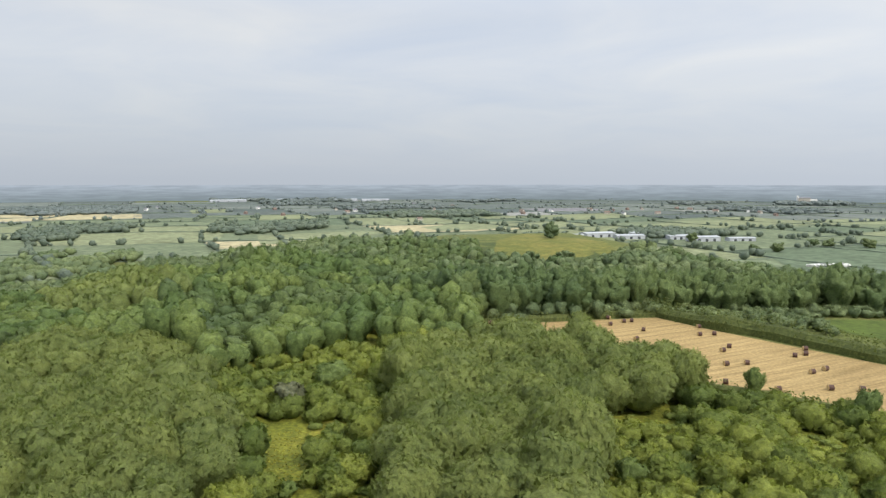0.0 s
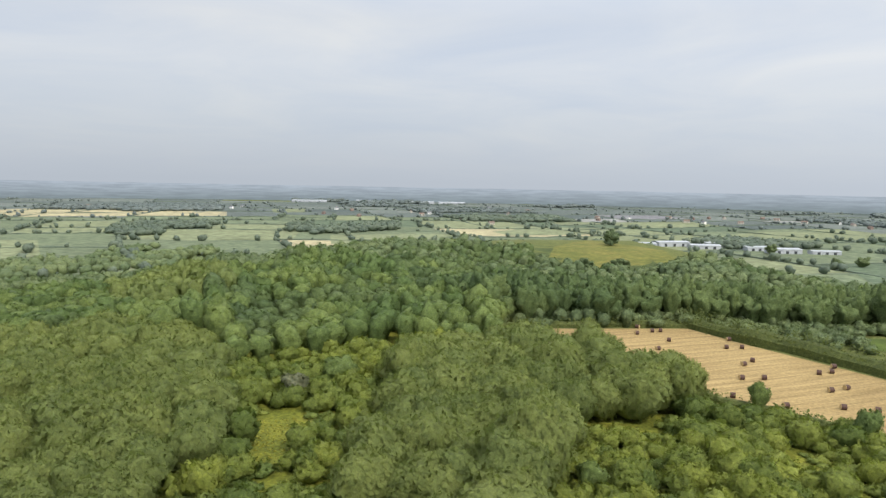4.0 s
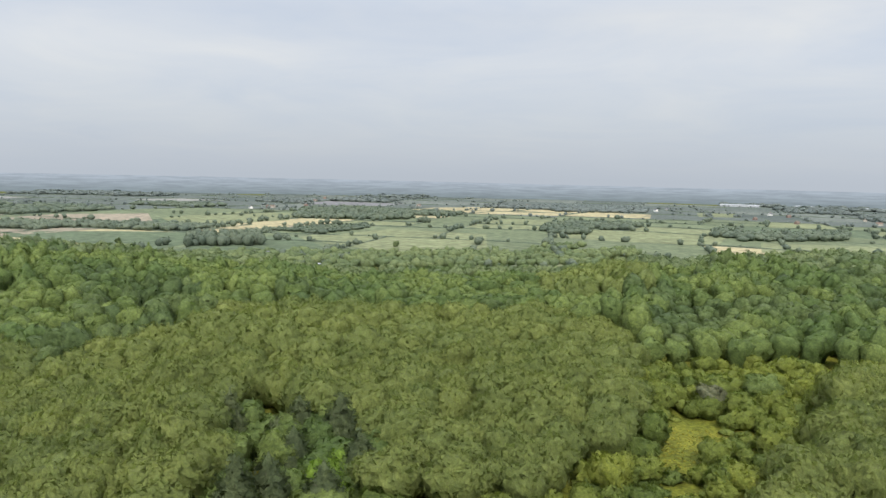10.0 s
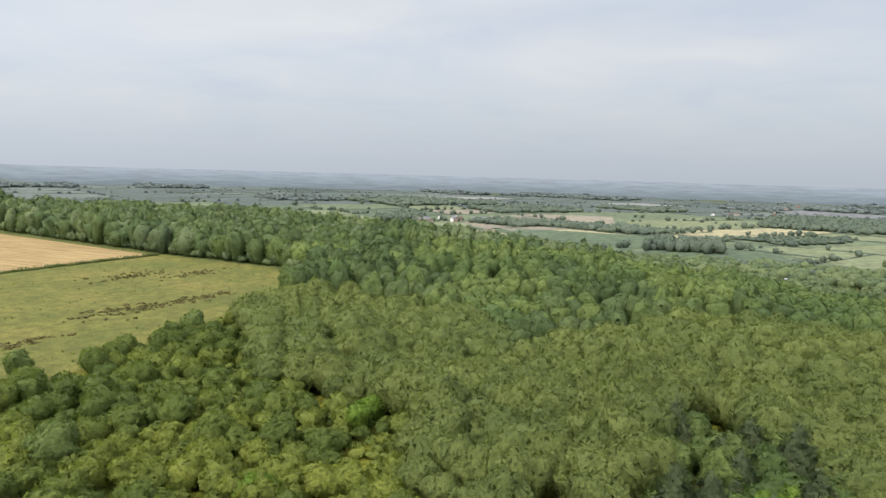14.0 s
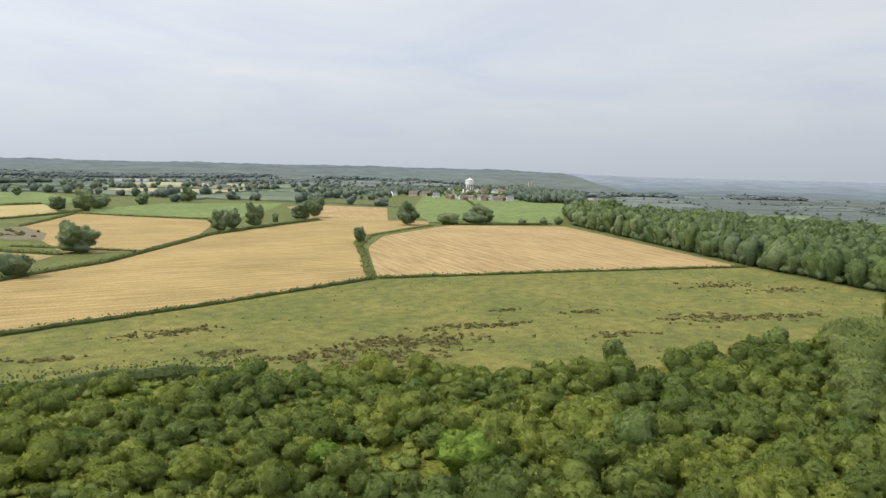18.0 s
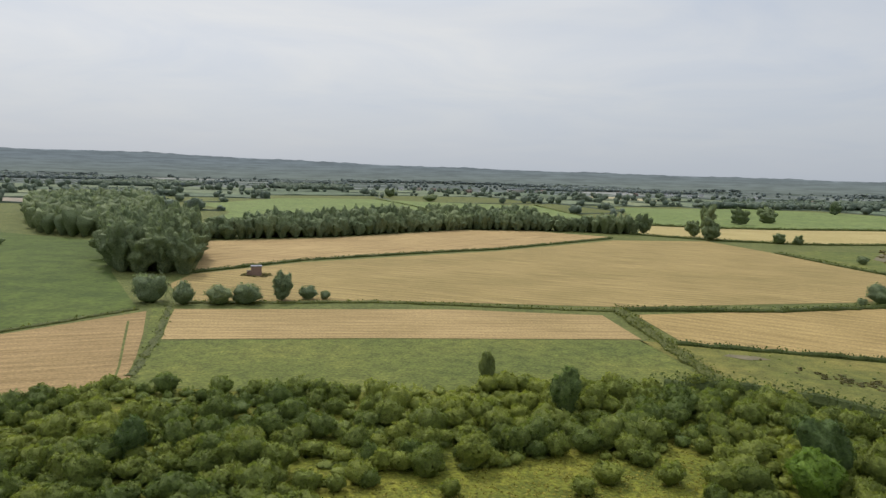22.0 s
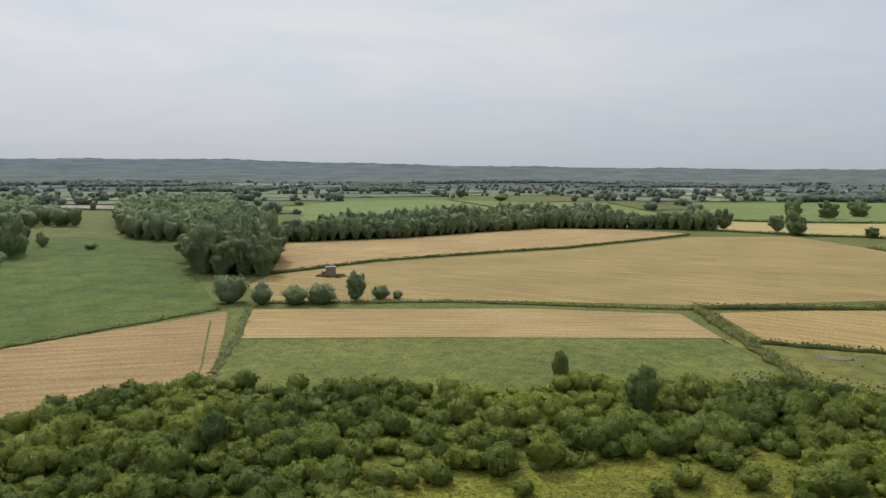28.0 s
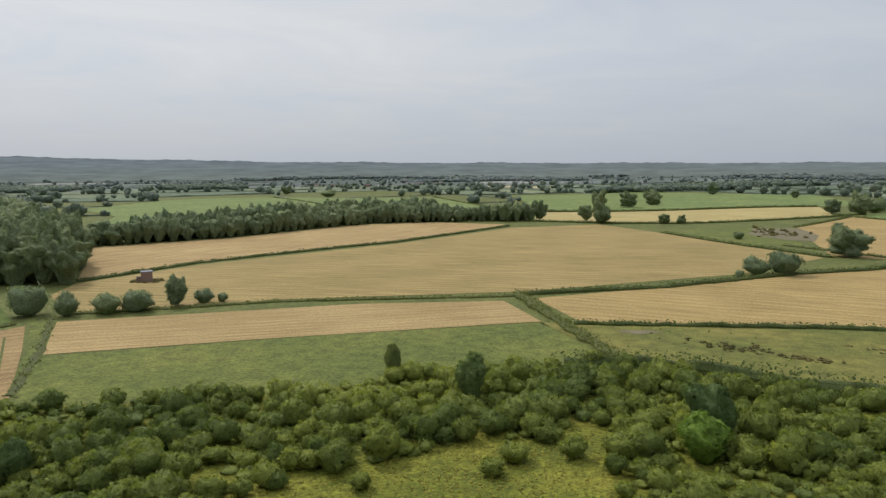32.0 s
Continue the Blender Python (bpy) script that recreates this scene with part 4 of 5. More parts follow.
for i, (k, x, y, h, w) in enumerate(FIELD_TREES):
    h, w = (h * 1.08, w * 1.02) if k == "oak" else (h * 1.08, w * 1.08)
    if k == "oak":
        plant("oak_tree", x, y, h, w, i * 1.3, "full-crowned oak standing along a field boundary", "field oaks", i % 6, 17, 17, "valley" if y < 0 else "mid")
    else:
        plant("hawthorn_bush", x, y, h, w, i * 1.7, "large rounded hawthorn clump beside a field", "hedgerow bushes", 6 + i % 3, 7, 9, "valley")
plant("birch_tree", 33, -166, 8.0, 2.4, 0.4, "thin young birch above the scrub edge", "young birches", 1, 8.5, 5.4)
for i, (x, y, h, w) in enumerate(((15, -148, 11.0, 6.5), (-28, -128, 11.5, 9.5), (-100, -40, 9.5, 8.5), (88, -108, 8, 5.5), (-152, -62, 9, 6.5), (-195, -30, 8.5, 7), (72, 158, 7, 4.5), (86, 138, 8.5, 5.5), (-26, 160, 8, 8), (30, 108, 6, 5))):
    plant("broadleaf_tree", x, y, h, w, i * 2.1, "taller sallow tree standing over the scrub", "taller scrub trees", i % 3, 9, 7)

for i, (x, y) in enumerate(((33, -108), (8, -118), (-2, -120), (12, -113), (24, -126), (59, -118), (61, -104), (79, -113), (46, -108), (68, -98), (91, -108), (106, -101))):
    plant("hawthorn_bush", x, y, 2.6 + (i * 7 % 5) * 0.35, 3.4 + (i * 3 % 4) * 0.5, i * 1.1, "small hawthorn bush standing alone in yellow grass", "lone bushes", i % 5, 4.2, 4.6)


# ---- woods of the southern fields ----
def wood_in(name, poly, step, h, w, kind, leaf, label, level=1, count=80, size=1.5):
    xs, ys = [p[0] for p in poly], [p[1] for p in poly]
    x, y = scatter(min(xs), max(xs), min(ys), max(ys), step, rng)
    ok = inside(poly, x, y) & ~barn_sight_line(x, y)
    x, y = x[ok], y[ok]
    return woodland(name, kind, np.stack([x, y, rng.uniform(h * 0.62, h * 1.15, len(x)), rng.uniform(w * 0.85, w * 1.2, len(x))], -1), rng, label,
                    level, count, size, leaf, 8, h0=h, w0=w)


wood_in("ash_grove", [(222, -296), (184, -297), (204, -340), (252, -432), (310, -440), (262, -350)], 9, 25, 17, "grove", "valley", "tall light-green ash and willow grove", 3, 480, 1.4)
wood_in("tree_belt", [(258, -450), (187, -507), (104, -618), (40, -640), (-50, -640), (-52, -662), (48, -658), (115, -636), (198, -524), (270, -470)], 6.2, 16, 11, "grove", "valley", "dense dark belt of mixed trees along the barley", 2, 90, 1.6)
wood_in("poplar_row", [(240, -480), (198, -524), (115, -636), (30, -662), (60, -684), (130, -660), (214, -545), (262, -500)], 6.5, 20, 11, "grove", "valley", "row of tall pale poplars behind the belt", 2, 90, 1.6)
wood_in("valley_wood", [(316, -442), (365, -420), (420, -480), (560, -640), (600, -760), (480, -740), (380, -600)], 11, 21, 14, "grove", "valley", "dark oak wood in the valley", 1, 60, 2.6)
wood_in("valley_wood", [(390, -285), (430, -245), (640, -360), (560, -440), (500, -420)], 11, 22, 14, "grove", "valley", "broadleaved wood beside the grazed pasture", 1, 60, 2.6)
wood_in("valley_wood", [(500, -520), (700, -420), (1000, -560), (1080, -800), (800, -760), (620, -600)], 15, 17, 16, "grove", "valley", "hedgerow woods of the valley", 1, 30, 2.0)
wood_in("foot_wood", [(-330, 700), (-420, 560), (-500, 430), (-640, 360), (-700, 420), (-560, 640), (-420, 800)], 13, 12, 13, "bush", "mid", "mixed wood at the foot of the slope", 1, 26, 1.8)

# ---- hedges, banks and grassy strips ----
HEDGES = [
    ("hedge", [(78, 256), (90, 237), (108, 212), (124, 188), (160, 131)], 9, 6.0, M_HEDGE, "broad unkempt hedge along the stubble field", 0.9),
    ("hedge", [(-8, -173), (-33, -171), (-57, -159), (-92, -135)], 6, 4.4, M_HEDGE, "tall dark hedge along the pasture edge", 0.9),
    ("hedge", [(6, 238), (40, 246), (78, 254)], 5, 3.2, M_HEDGE, "scrubby hedge below the pines", 0.9),
    ("hedge", [(62, 165), (80, 150), (92, 138), (122, 106)], 4, 2.6, M_HEDGE, "scrubby hedge at the edge of the stubble", 0.7),
    ("grass_bank", [(152, -239), (122, -248), (85, -261), (0, -270), (-9, -273)], 3.5, 1.1, M_BANK, "overgrown grass bank between two cornfields", 0.6),
    ("grass_bank", [(188, -308), (157, -368), (105, -425), (60, -468), (-24, -592)], 3.5, 1.6, M_HEDGE, "low hedge bank crossing the barley", 0.9),
    ("hedge", [(-5, -273), (-11.5, -240), (-18, -208), (-24.5, -178)], 5.5, 1.7, M_BANK, "broad overgrown hedge running down to the scrub", 0.8),
    ("hedge", [(-9, -274), (-67, -289), (-138, -323), (-180, -336), (-240, -373), (-304, -413), (-400, -446), (-473, -468)], 4, 2.0, M_HEDGE, "low hedge between barley fields", 0.8),
    ("hedge", [(-19, -222), (-91, -216), (-146, -208), (-228, -202)], 3, 1.7, M_HEDGE, "low trimmed hedge along the rough pasture", 0.6),
    ("hedge", [(-230, -201), (-300, -148), (-394, -72)], 3, 1.7, M_HEDGE, "low trimmed hedge below the wheat", 0.6),
    ("grass_bank", [(-225, -201), (-305, -273), (-330, -296), (-380, -328), (-440, -343), (-500, -354)], 5, 0.9, M_BANK, "curving grass strip between wheat and barley", 0.6),
    ("hedge", [(-520, -356), (-590, -282)], 3, 2.2, M_HEDGE, "low hedge behind the wheat", 1.0),
    ("grass_bank", [(300, -60), (201, -112), (189, -157), (162, -223)], 2.5, 0.9, M_BANK, "grassy bank between pasture and stubble", 0.5),
    ("grass_bank", [(117, -152), (132, -187), (155, -232)], 3.0, 0.45, M_BANK, "green track verge between fields", 0.5),
    ("hedge", [(-45, -640), (-120, -608), (-190, -608), (-330, -668), (-380, -698)], 4, 2.0, M_HEDGE, "low hedge behind the large barley field", 1.0),
    ("hedge", [(-60, -775), (-230, -800), (-400, -830)], 4, 2.5, M_HEDGE, "hedge behind the pale barley", 1.2),
    ("hedge", [(-134, -526), (-156, -452), (-182, -381)], 4, 1.8, M_HEDGE, "hedge round the rough corner", 0.8),
    ("hedge", [(-184, -440), (-216, -366)], 3, 1.5, M_HEDGE, "low hedge of the far barley", 0.8),
    ("hedge", [(-250, -566), (-350, -668), (-410, -520)], 3, 1.6, M_HEDGE, "low hedge of the middle barley", 1.0)]
for nm, line, w, h, mat, lab, dn in HEDGES:
    hedge(nm, line, w, h, mat, lab, rng, dn, 0.5 + 0.0006 * math.hypot(*line[0]))

# bracken and rush patches in the rough pasture
PATCHES = [(-58, -192, 6), (-73, -180, 3), (-103, -151, 5), (-111, -134, 7), (-123, -123, 8), (-145, -121, 9), (-168, -120, 7), (-177, -112, 5), (-129, -112, 7),
           (-202, -120, 3), (-103, -184, 6), (-113, -182, 5), (-135, -128, 8), (-150, -112, 8), (-118, -116, 7), (-316, -70, 10), (-322, -44, 9), (-235, -61, 8), (-243, -47, 8), (-261, -32, 7), (-190, -75, 5), (-220, -95, 4)]
MATS["bracken_joined"] = leaf_mat("bracken_leaf", (0.15, 0.14, 0.06), (0.21, 0.175, 0.08), joined=True)
rows = []
for x, y, r in PATCHES:
    for _ in range(int(8 * r)):
        d = rng.normal(scale=0.6 * r, size=2)
        rows.append((x + d[0] * 1.5 - d[1] * 0.4, y + d[1] * 0.9 - d[0] * 0.7, rng.uniform(0.3, 0.8), rng.uniform(1.0, 2.6)))
woodland("bracken", "bush", np.array(rows), rng, "brown dead bracken patches in the pasture", 0, 12, 0.5, "bracken", 8, h0=0.6, w0=1.6)
rx, ry = scatter(-400, -10, -220, 10, 7, rng)
ok = inside(F_F, rx, ry) & (patchy(rx, ry, 30, 2.0) > -0.05)
rx, ry = rx[ok], ry[ok]
woodland("rushes", "bush", np.stack([rx, ry, rng.uniform(0.3, 0.7, len(rx)), rng.uniform(0.6, 1.4, len(rx))], -1), rng,
         "dark green rush tufts in the rough pasture", 0, 8, 0.4, "hawthorn", 8, h0=0.6, w0=1.2)

# ---- the farmed country beyond: hedged fields by repeated splitting ----
far_rng = np.random.default_rng(11)
S_NEAR = [(300, -40), (420, -200), (660, -360), (600, -780), (300, -600), (120, -660), (-50, -780), (-400, -835), (-600, -815), (-710, -560), (-620, -260), (-420, -60), (0, 0)]
SOUTH_GREEN_A = [(-76, -790), (-70, -1200), (-300, -1340), (-560, -1150), (-472, -840)]
SOUTH_GREEN_B = [(375, -720), (493, -864), (484, -1117), (343, -1202), (60, -1150), (-40, -800), (60, -690), (140, -660), (230, -560), (300, -500)]
VILLAGE = [(-600, -270), (-640, -480), (-1250, -1000), (-1450, -960), (-1720, -560), (-1500, -440), (-760, -330)]
NEAR_ZONES = [S_NEAR, Z_WOOD, Z_SCRUB, F_F, F_E, VILLAGE, [(0, 250), (300, 250), (330, 100), (100, 100)], SOUTH_GREEN_A, SOUTH_GREEN_B, [(-60, 400), (210, 400), (230, 700), (60, 780), (-60, 700)], [(0, 240), (300, 240), (300, 400), (0, 400)]]


def warp(x, y):
    c, s = math.cos(0.42), math.sin(0.42)
    wx = x + 45 * np.sin(y / 310 + 1) + 30 * np.sin(x / 190 + y / 260)
    wy = y + 40 * np.sin(x / 270 + 2) + 26 * np.sin(y / 170 - x / 230)
    return wx * c - wy * s, wx * s + wy * c


CELLS = []
todo = [(-4400.0, -4400.0, 4400.0, 4400.0)]
while todo:
    x0, y0, x1, y1 = todo.pop()
    cx, cy = warp((x0 + x1) / 2, (y0 + y1) / 2)
    r = math.hypot(cx, cy)
    if r - math.hypot(x1 - x0, y1 - y0) / 2 > 4300:
        continue
    lim = (120 + 0.05 * r) * far_rng.uniform(0.85, 1.5)
    if max(x1 - x0, y1 - y0) > lim * 1.25:
        f = far_rng.uniform(0.36, 0.64)
        if x1 - x0 > y1 - y0:
            m = x0 + f * (x1 - x0)
            todo += [(x0, y0, m, y1), (m, y0, x1, y1)]
        else:
            m = y0 + f * (y1 - y0)
            todo += [(x0, y0, x1, m), (x0, m, x1, y1)]
    else:
        CELLS.append((x0, y0, x1, y1, r))
far_trees, distant_trees, far_woods, distant_woods, hedge_v, hedge_q, hv = [], [], [], [], [], [], 0
for x0, y0, x1, y1, r in CELLS:
    us, vs_ = np.meshgrid(np.linspace(x0 + 1.5, x1 - 1.5, 6), np.linspace(y0 + 1.5, y1 - 1.5, 6), indexing="ij")
    X, Y = warp(us, vs_)
    turn = math.degrees(math.atan2(-X.mean(), Y.mean()))
    pick = far_rng.uniform()
    if -118 < turn < -36 and r > 500 or r > 3650 or r > 3330 and -60 < turn < 108:
        continue
    edge = any_inside(NEAR_ZONES, X, Y)
    if edge.all() or r < 240:
        continue
    south = turn > 118 or turn < -118
    wooded = pick < (0.06 if r < 1700 else 0.12 if r < 2700 else 0.28 if south else 0.22)
    if not edge.any():
        lift = 0.25 + r * 0.0003
        kindsel = far_rng.choice(5, p=(0.46, 0.29, 0.16, 0.05, 0.04) if not south else (0.48, 0.20, 0.29, 0.02, 0.01))
        if wooded or r > 2900 and kindsel > 2:
            kindsel = 2
        # Past 1900 m the fields take the set with more painted haze.
        fld = new("field", mesh_from("field", np.stack([X, Y, height(X, Y) + lift], -1).reshape(-1, 3), grid_quads(6, 6)[:, ::1], mats=[(M_PLAIN_HAZED if r < 1900 else M_DISTANT_HAZED)[kindsel]], flat=False))
        tagged(fld, ("hedged green pasture in the distance", "pale grass field in the distance", "dark green field in the distance",
                         "ripe yellow cornfield in the distance", "light brown fallow field in the distance")[kindsel], "field", kind="structure")
    # hedges on two sides
    for (ax, ay), (bx_, by_) in (((x0, y0), (x1, y0)), ((x0, y0), (x0, y1))):
        L = math.hypot(bx_ - ax, by_ - ay)
        n = max(4, int(L / (9 + r * 0.008)))
        t = np.linspace(0, 1, n)
        hx, hy = warp(ax + (bx_ - ax) * t, ay + (by_ - ay) * t)
        out = ~any_inside(NEAR_ZONES, hx, hy)
        if out.sum() < 2:
            continue
        hz = height(hx, hy)
        hh = far_rng.uniform(0.8, 2.4, n) * (1 + r / 5000)
        if far_rng.uniform() < 0.25:
            hh *= 0.5
        dx, dy = np.gradient(hx), np.gradient(hy)
        ln = np.hypot(dx, dy) + 1e-6
        wv = np.stack([-dy / ln, dx / ln], -1) * (1.6 + r * 0.0012)
        for j in range(n - 1):
            if not (out[j] and out[j + 1]):
                continue
            for q in (j, j + 1):
                hedge_v += [(hx[q] + wv[q, 0], hy[q] + wv[q, 1], hz[q] - 0.2), (hx[q] + wv[q, 0] * 0.5, hy[q] + wv[q, 1] * 0.5, hz[q] + hh[q]),
                            (hx[q] - wv[q, 0] * 0.5, hy[q] - wv[q, 1] * 0.5, hz[q] + hh[q] * 0.96), (hx[q] - wv[q, 0], hy[q] - wv[q, 1], hz[q] - 0.2)]
            hedge_q += [(hv + c, hv + c + 4, hv + c + 5, hv + c + 1) for c in range(3)]
            hv += 8
        m = far_rng.poisson(L / (30 if r < 2000 else 46))
        t = far_rng.uniform(0, 1, m)
        qx, qy = warp(ax + (bx_ - ax) * t, ay + (by_ - ay) * t)
        for a, b, o in zip(qx, qy, ~any_inside(NEAR_ZONES, qx, qy)):
            if o:
                h = far_rng.uniform(6, 16) if south else far_rng.uniform(5, 13)
                (far_trees if r < 1900 else distant_trees).append((a, b, h, h * far_rng.uniform(0.8, 1.3)))
    if wooded:
        step = 13 if r < 1700 else 22 if r < 2700 else 36
        wx_, wy_ = scatter(x0, x1, y0, y1, step, far_rng)
        wx_, wy_ = warp(wx_, wy_)
        for a, b, o in zip(wx_, wy_, ~any_inside(NEAR_ZONES, wx_, wy_)):
            if o:
                h = far_rng.uniform(9, 15)
                (far_woods if r < 2200 else distant_woods).append((a, b, h * (1 if r < 2700 else 1.2), step * far_rng.uniform(1.2, 1.7)))
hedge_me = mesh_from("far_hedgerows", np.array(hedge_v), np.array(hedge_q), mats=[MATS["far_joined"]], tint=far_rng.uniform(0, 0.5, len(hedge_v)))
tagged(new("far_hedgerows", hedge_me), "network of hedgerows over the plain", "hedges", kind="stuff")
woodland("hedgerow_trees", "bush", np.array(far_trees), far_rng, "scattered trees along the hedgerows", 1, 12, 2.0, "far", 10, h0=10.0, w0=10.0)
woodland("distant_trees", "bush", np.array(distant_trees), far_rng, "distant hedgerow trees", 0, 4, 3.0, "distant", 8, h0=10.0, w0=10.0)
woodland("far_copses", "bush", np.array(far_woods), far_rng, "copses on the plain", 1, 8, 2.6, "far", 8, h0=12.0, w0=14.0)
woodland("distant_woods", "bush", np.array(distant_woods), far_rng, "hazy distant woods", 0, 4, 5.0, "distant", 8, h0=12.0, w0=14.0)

# features of the plain that stand out: corn strips, fallow and green fields
for nm, poly, k, lab in (("corn_strip", [(-1331, 1322), (-1416, 1621), (-1389, 1875), (-847, 1947), (-749, 1726), (-1075, 1506), (-1231, 1282)], 3, "long ripe corn strip on the plain"),
                         ("fallow_field", [(-1268, 330), (-1464, 444), (-1559, 586), (-1505, 757), (-1192, 614), (-1117, 475), (-1085, 330)], 4, "light brown fallow field on the plain"),
                         ("corn_field", [(-1026, 600), (-1141, 788), (-1105, 843), (-987, 755), (-979, 612)], 3, "small yellow corn field on the plain"),
                         ("pale_field", [(-1352, 709), (-1483, 987), (-1361, 1052), (-1160, 885), (-1143, 637)], 1, "pale grass field on the plain"),
                         ("pale_field", [(-830, 679), (-868, 898), (-683, 929), (-548, 753), (-572, 617), (-734, 622)], 1, "pale pasture crossed by low hedges"),
                         ("green_field", [(-1118, 189), (-1121, 321), (-973, 368), (-779, 388), (-916, 614), (-971, 606), (-1130, 405), (-1224, 227)], 2, "wide green field below the wood"),
                         ("green_field", [(-760, 400), (-900, 610), (-840, 660), (-640, 560), (-690, 480)], 2, "green field beside the foot of the wood"),
                         ("pale_field", [(-638, 1350), (-558, 1412), (-414, 1317), (-349, 1068), (-474, 1045)], 1, "pale green pasture on the plain"),
                         ("pale_field", [(-320, 1186), (-189, 1244), (-90, 1281), (-191, 1038), (-268, 1009)], 1, "pale green pasture near the slope"),
                         ("corn_field", [(-798, 2180), (-724, 2309), (-627, 2011), (-705, 1946)], 1, "pale yellow field far out on the plain"),
                         ("pale_field", [(-46, 1376), (55, 1565), (278, 1606), (251, 1445), (125, 1349), (-7, 1293)], 1, "pale hay field beyond the wood"),
                         ("pale_field", [(373, 1375), (539, 1605), (1071, 1690), (937, 1477), (716, 1439), (443, 1319)], 1, "long pale field beyond the sheds"),
                         ("foot_meadow", [(-389, 636), (-421, 708), (-382, 759), (-354, 726), (-349, 669), (-377, 632)], 1, "pale meadow at the foot of the wood"),
                         ("green_field", [(350, 640), (520, 640), (640, 860), (601, 945), (461, 923), (398, 837)], 2, "smooth green field beyond the pines")):
    drape(nm, poly, M_PLAIN_HAZED[k], lab, lift=1.0, step=30)


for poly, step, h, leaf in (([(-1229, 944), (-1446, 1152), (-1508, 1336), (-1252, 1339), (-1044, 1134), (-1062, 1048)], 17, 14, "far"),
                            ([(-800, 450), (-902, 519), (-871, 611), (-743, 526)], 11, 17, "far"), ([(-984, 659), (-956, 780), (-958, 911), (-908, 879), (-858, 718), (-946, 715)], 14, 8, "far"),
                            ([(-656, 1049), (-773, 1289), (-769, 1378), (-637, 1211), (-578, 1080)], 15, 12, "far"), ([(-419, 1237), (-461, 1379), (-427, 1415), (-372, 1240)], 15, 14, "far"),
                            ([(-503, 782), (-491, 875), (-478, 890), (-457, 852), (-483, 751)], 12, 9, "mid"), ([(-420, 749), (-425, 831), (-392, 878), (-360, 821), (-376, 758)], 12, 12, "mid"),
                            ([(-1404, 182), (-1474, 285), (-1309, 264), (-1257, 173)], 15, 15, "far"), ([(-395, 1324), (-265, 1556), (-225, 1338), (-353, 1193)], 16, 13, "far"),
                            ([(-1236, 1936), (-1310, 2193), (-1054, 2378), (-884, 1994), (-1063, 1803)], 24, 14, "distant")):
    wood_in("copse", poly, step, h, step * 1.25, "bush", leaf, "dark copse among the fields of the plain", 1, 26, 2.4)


# ---- horizon backdrop: glowing sheets with painted haze, hazy plain to the north, dim wooded hills to the south ----
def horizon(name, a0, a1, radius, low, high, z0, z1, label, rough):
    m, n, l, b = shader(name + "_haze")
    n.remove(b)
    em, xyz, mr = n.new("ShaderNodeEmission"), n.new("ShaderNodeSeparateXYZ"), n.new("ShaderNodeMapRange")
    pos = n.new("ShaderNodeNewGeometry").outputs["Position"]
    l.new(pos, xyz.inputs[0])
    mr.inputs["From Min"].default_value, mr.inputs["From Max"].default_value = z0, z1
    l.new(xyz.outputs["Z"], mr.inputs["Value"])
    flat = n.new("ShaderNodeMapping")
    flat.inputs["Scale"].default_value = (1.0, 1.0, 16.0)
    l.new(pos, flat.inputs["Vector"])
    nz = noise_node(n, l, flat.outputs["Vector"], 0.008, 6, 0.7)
    # Haze is painted as a ramp by height and given off as glow.
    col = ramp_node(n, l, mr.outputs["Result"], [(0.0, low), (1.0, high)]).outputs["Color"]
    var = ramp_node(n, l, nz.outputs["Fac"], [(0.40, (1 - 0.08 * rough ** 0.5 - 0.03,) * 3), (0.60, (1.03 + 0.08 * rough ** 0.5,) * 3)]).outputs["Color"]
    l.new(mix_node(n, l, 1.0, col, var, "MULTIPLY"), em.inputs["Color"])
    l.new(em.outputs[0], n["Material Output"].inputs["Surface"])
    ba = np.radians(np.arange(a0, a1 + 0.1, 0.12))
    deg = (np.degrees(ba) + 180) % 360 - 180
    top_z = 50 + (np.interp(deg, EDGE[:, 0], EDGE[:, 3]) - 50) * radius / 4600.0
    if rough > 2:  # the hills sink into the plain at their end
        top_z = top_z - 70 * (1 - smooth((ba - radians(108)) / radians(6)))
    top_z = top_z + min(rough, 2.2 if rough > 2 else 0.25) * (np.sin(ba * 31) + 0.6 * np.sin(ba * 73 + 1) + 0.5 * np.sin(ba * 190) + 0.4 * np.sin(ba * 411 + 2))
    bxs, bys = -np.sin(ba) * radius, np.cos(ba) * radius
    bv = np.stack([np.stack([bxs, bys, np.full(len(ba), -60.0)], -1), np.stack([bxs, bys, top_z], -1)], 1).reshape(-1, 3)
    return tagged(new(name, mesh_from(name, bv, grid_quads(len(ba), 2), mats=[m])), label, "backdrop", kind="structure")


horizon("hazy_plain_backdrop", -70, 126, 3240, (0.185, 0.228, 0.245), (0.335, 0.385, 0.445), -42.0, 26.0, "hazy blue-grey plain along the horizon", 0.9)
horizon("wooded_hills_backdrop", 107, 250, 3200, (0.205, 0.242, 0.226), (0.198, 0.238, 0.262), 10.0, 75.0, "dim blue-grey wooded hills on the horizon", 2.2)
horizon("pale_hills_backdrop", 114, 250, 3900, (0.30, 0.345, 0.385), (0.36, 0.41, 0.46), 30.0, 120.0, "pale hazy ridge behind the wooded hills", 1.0)

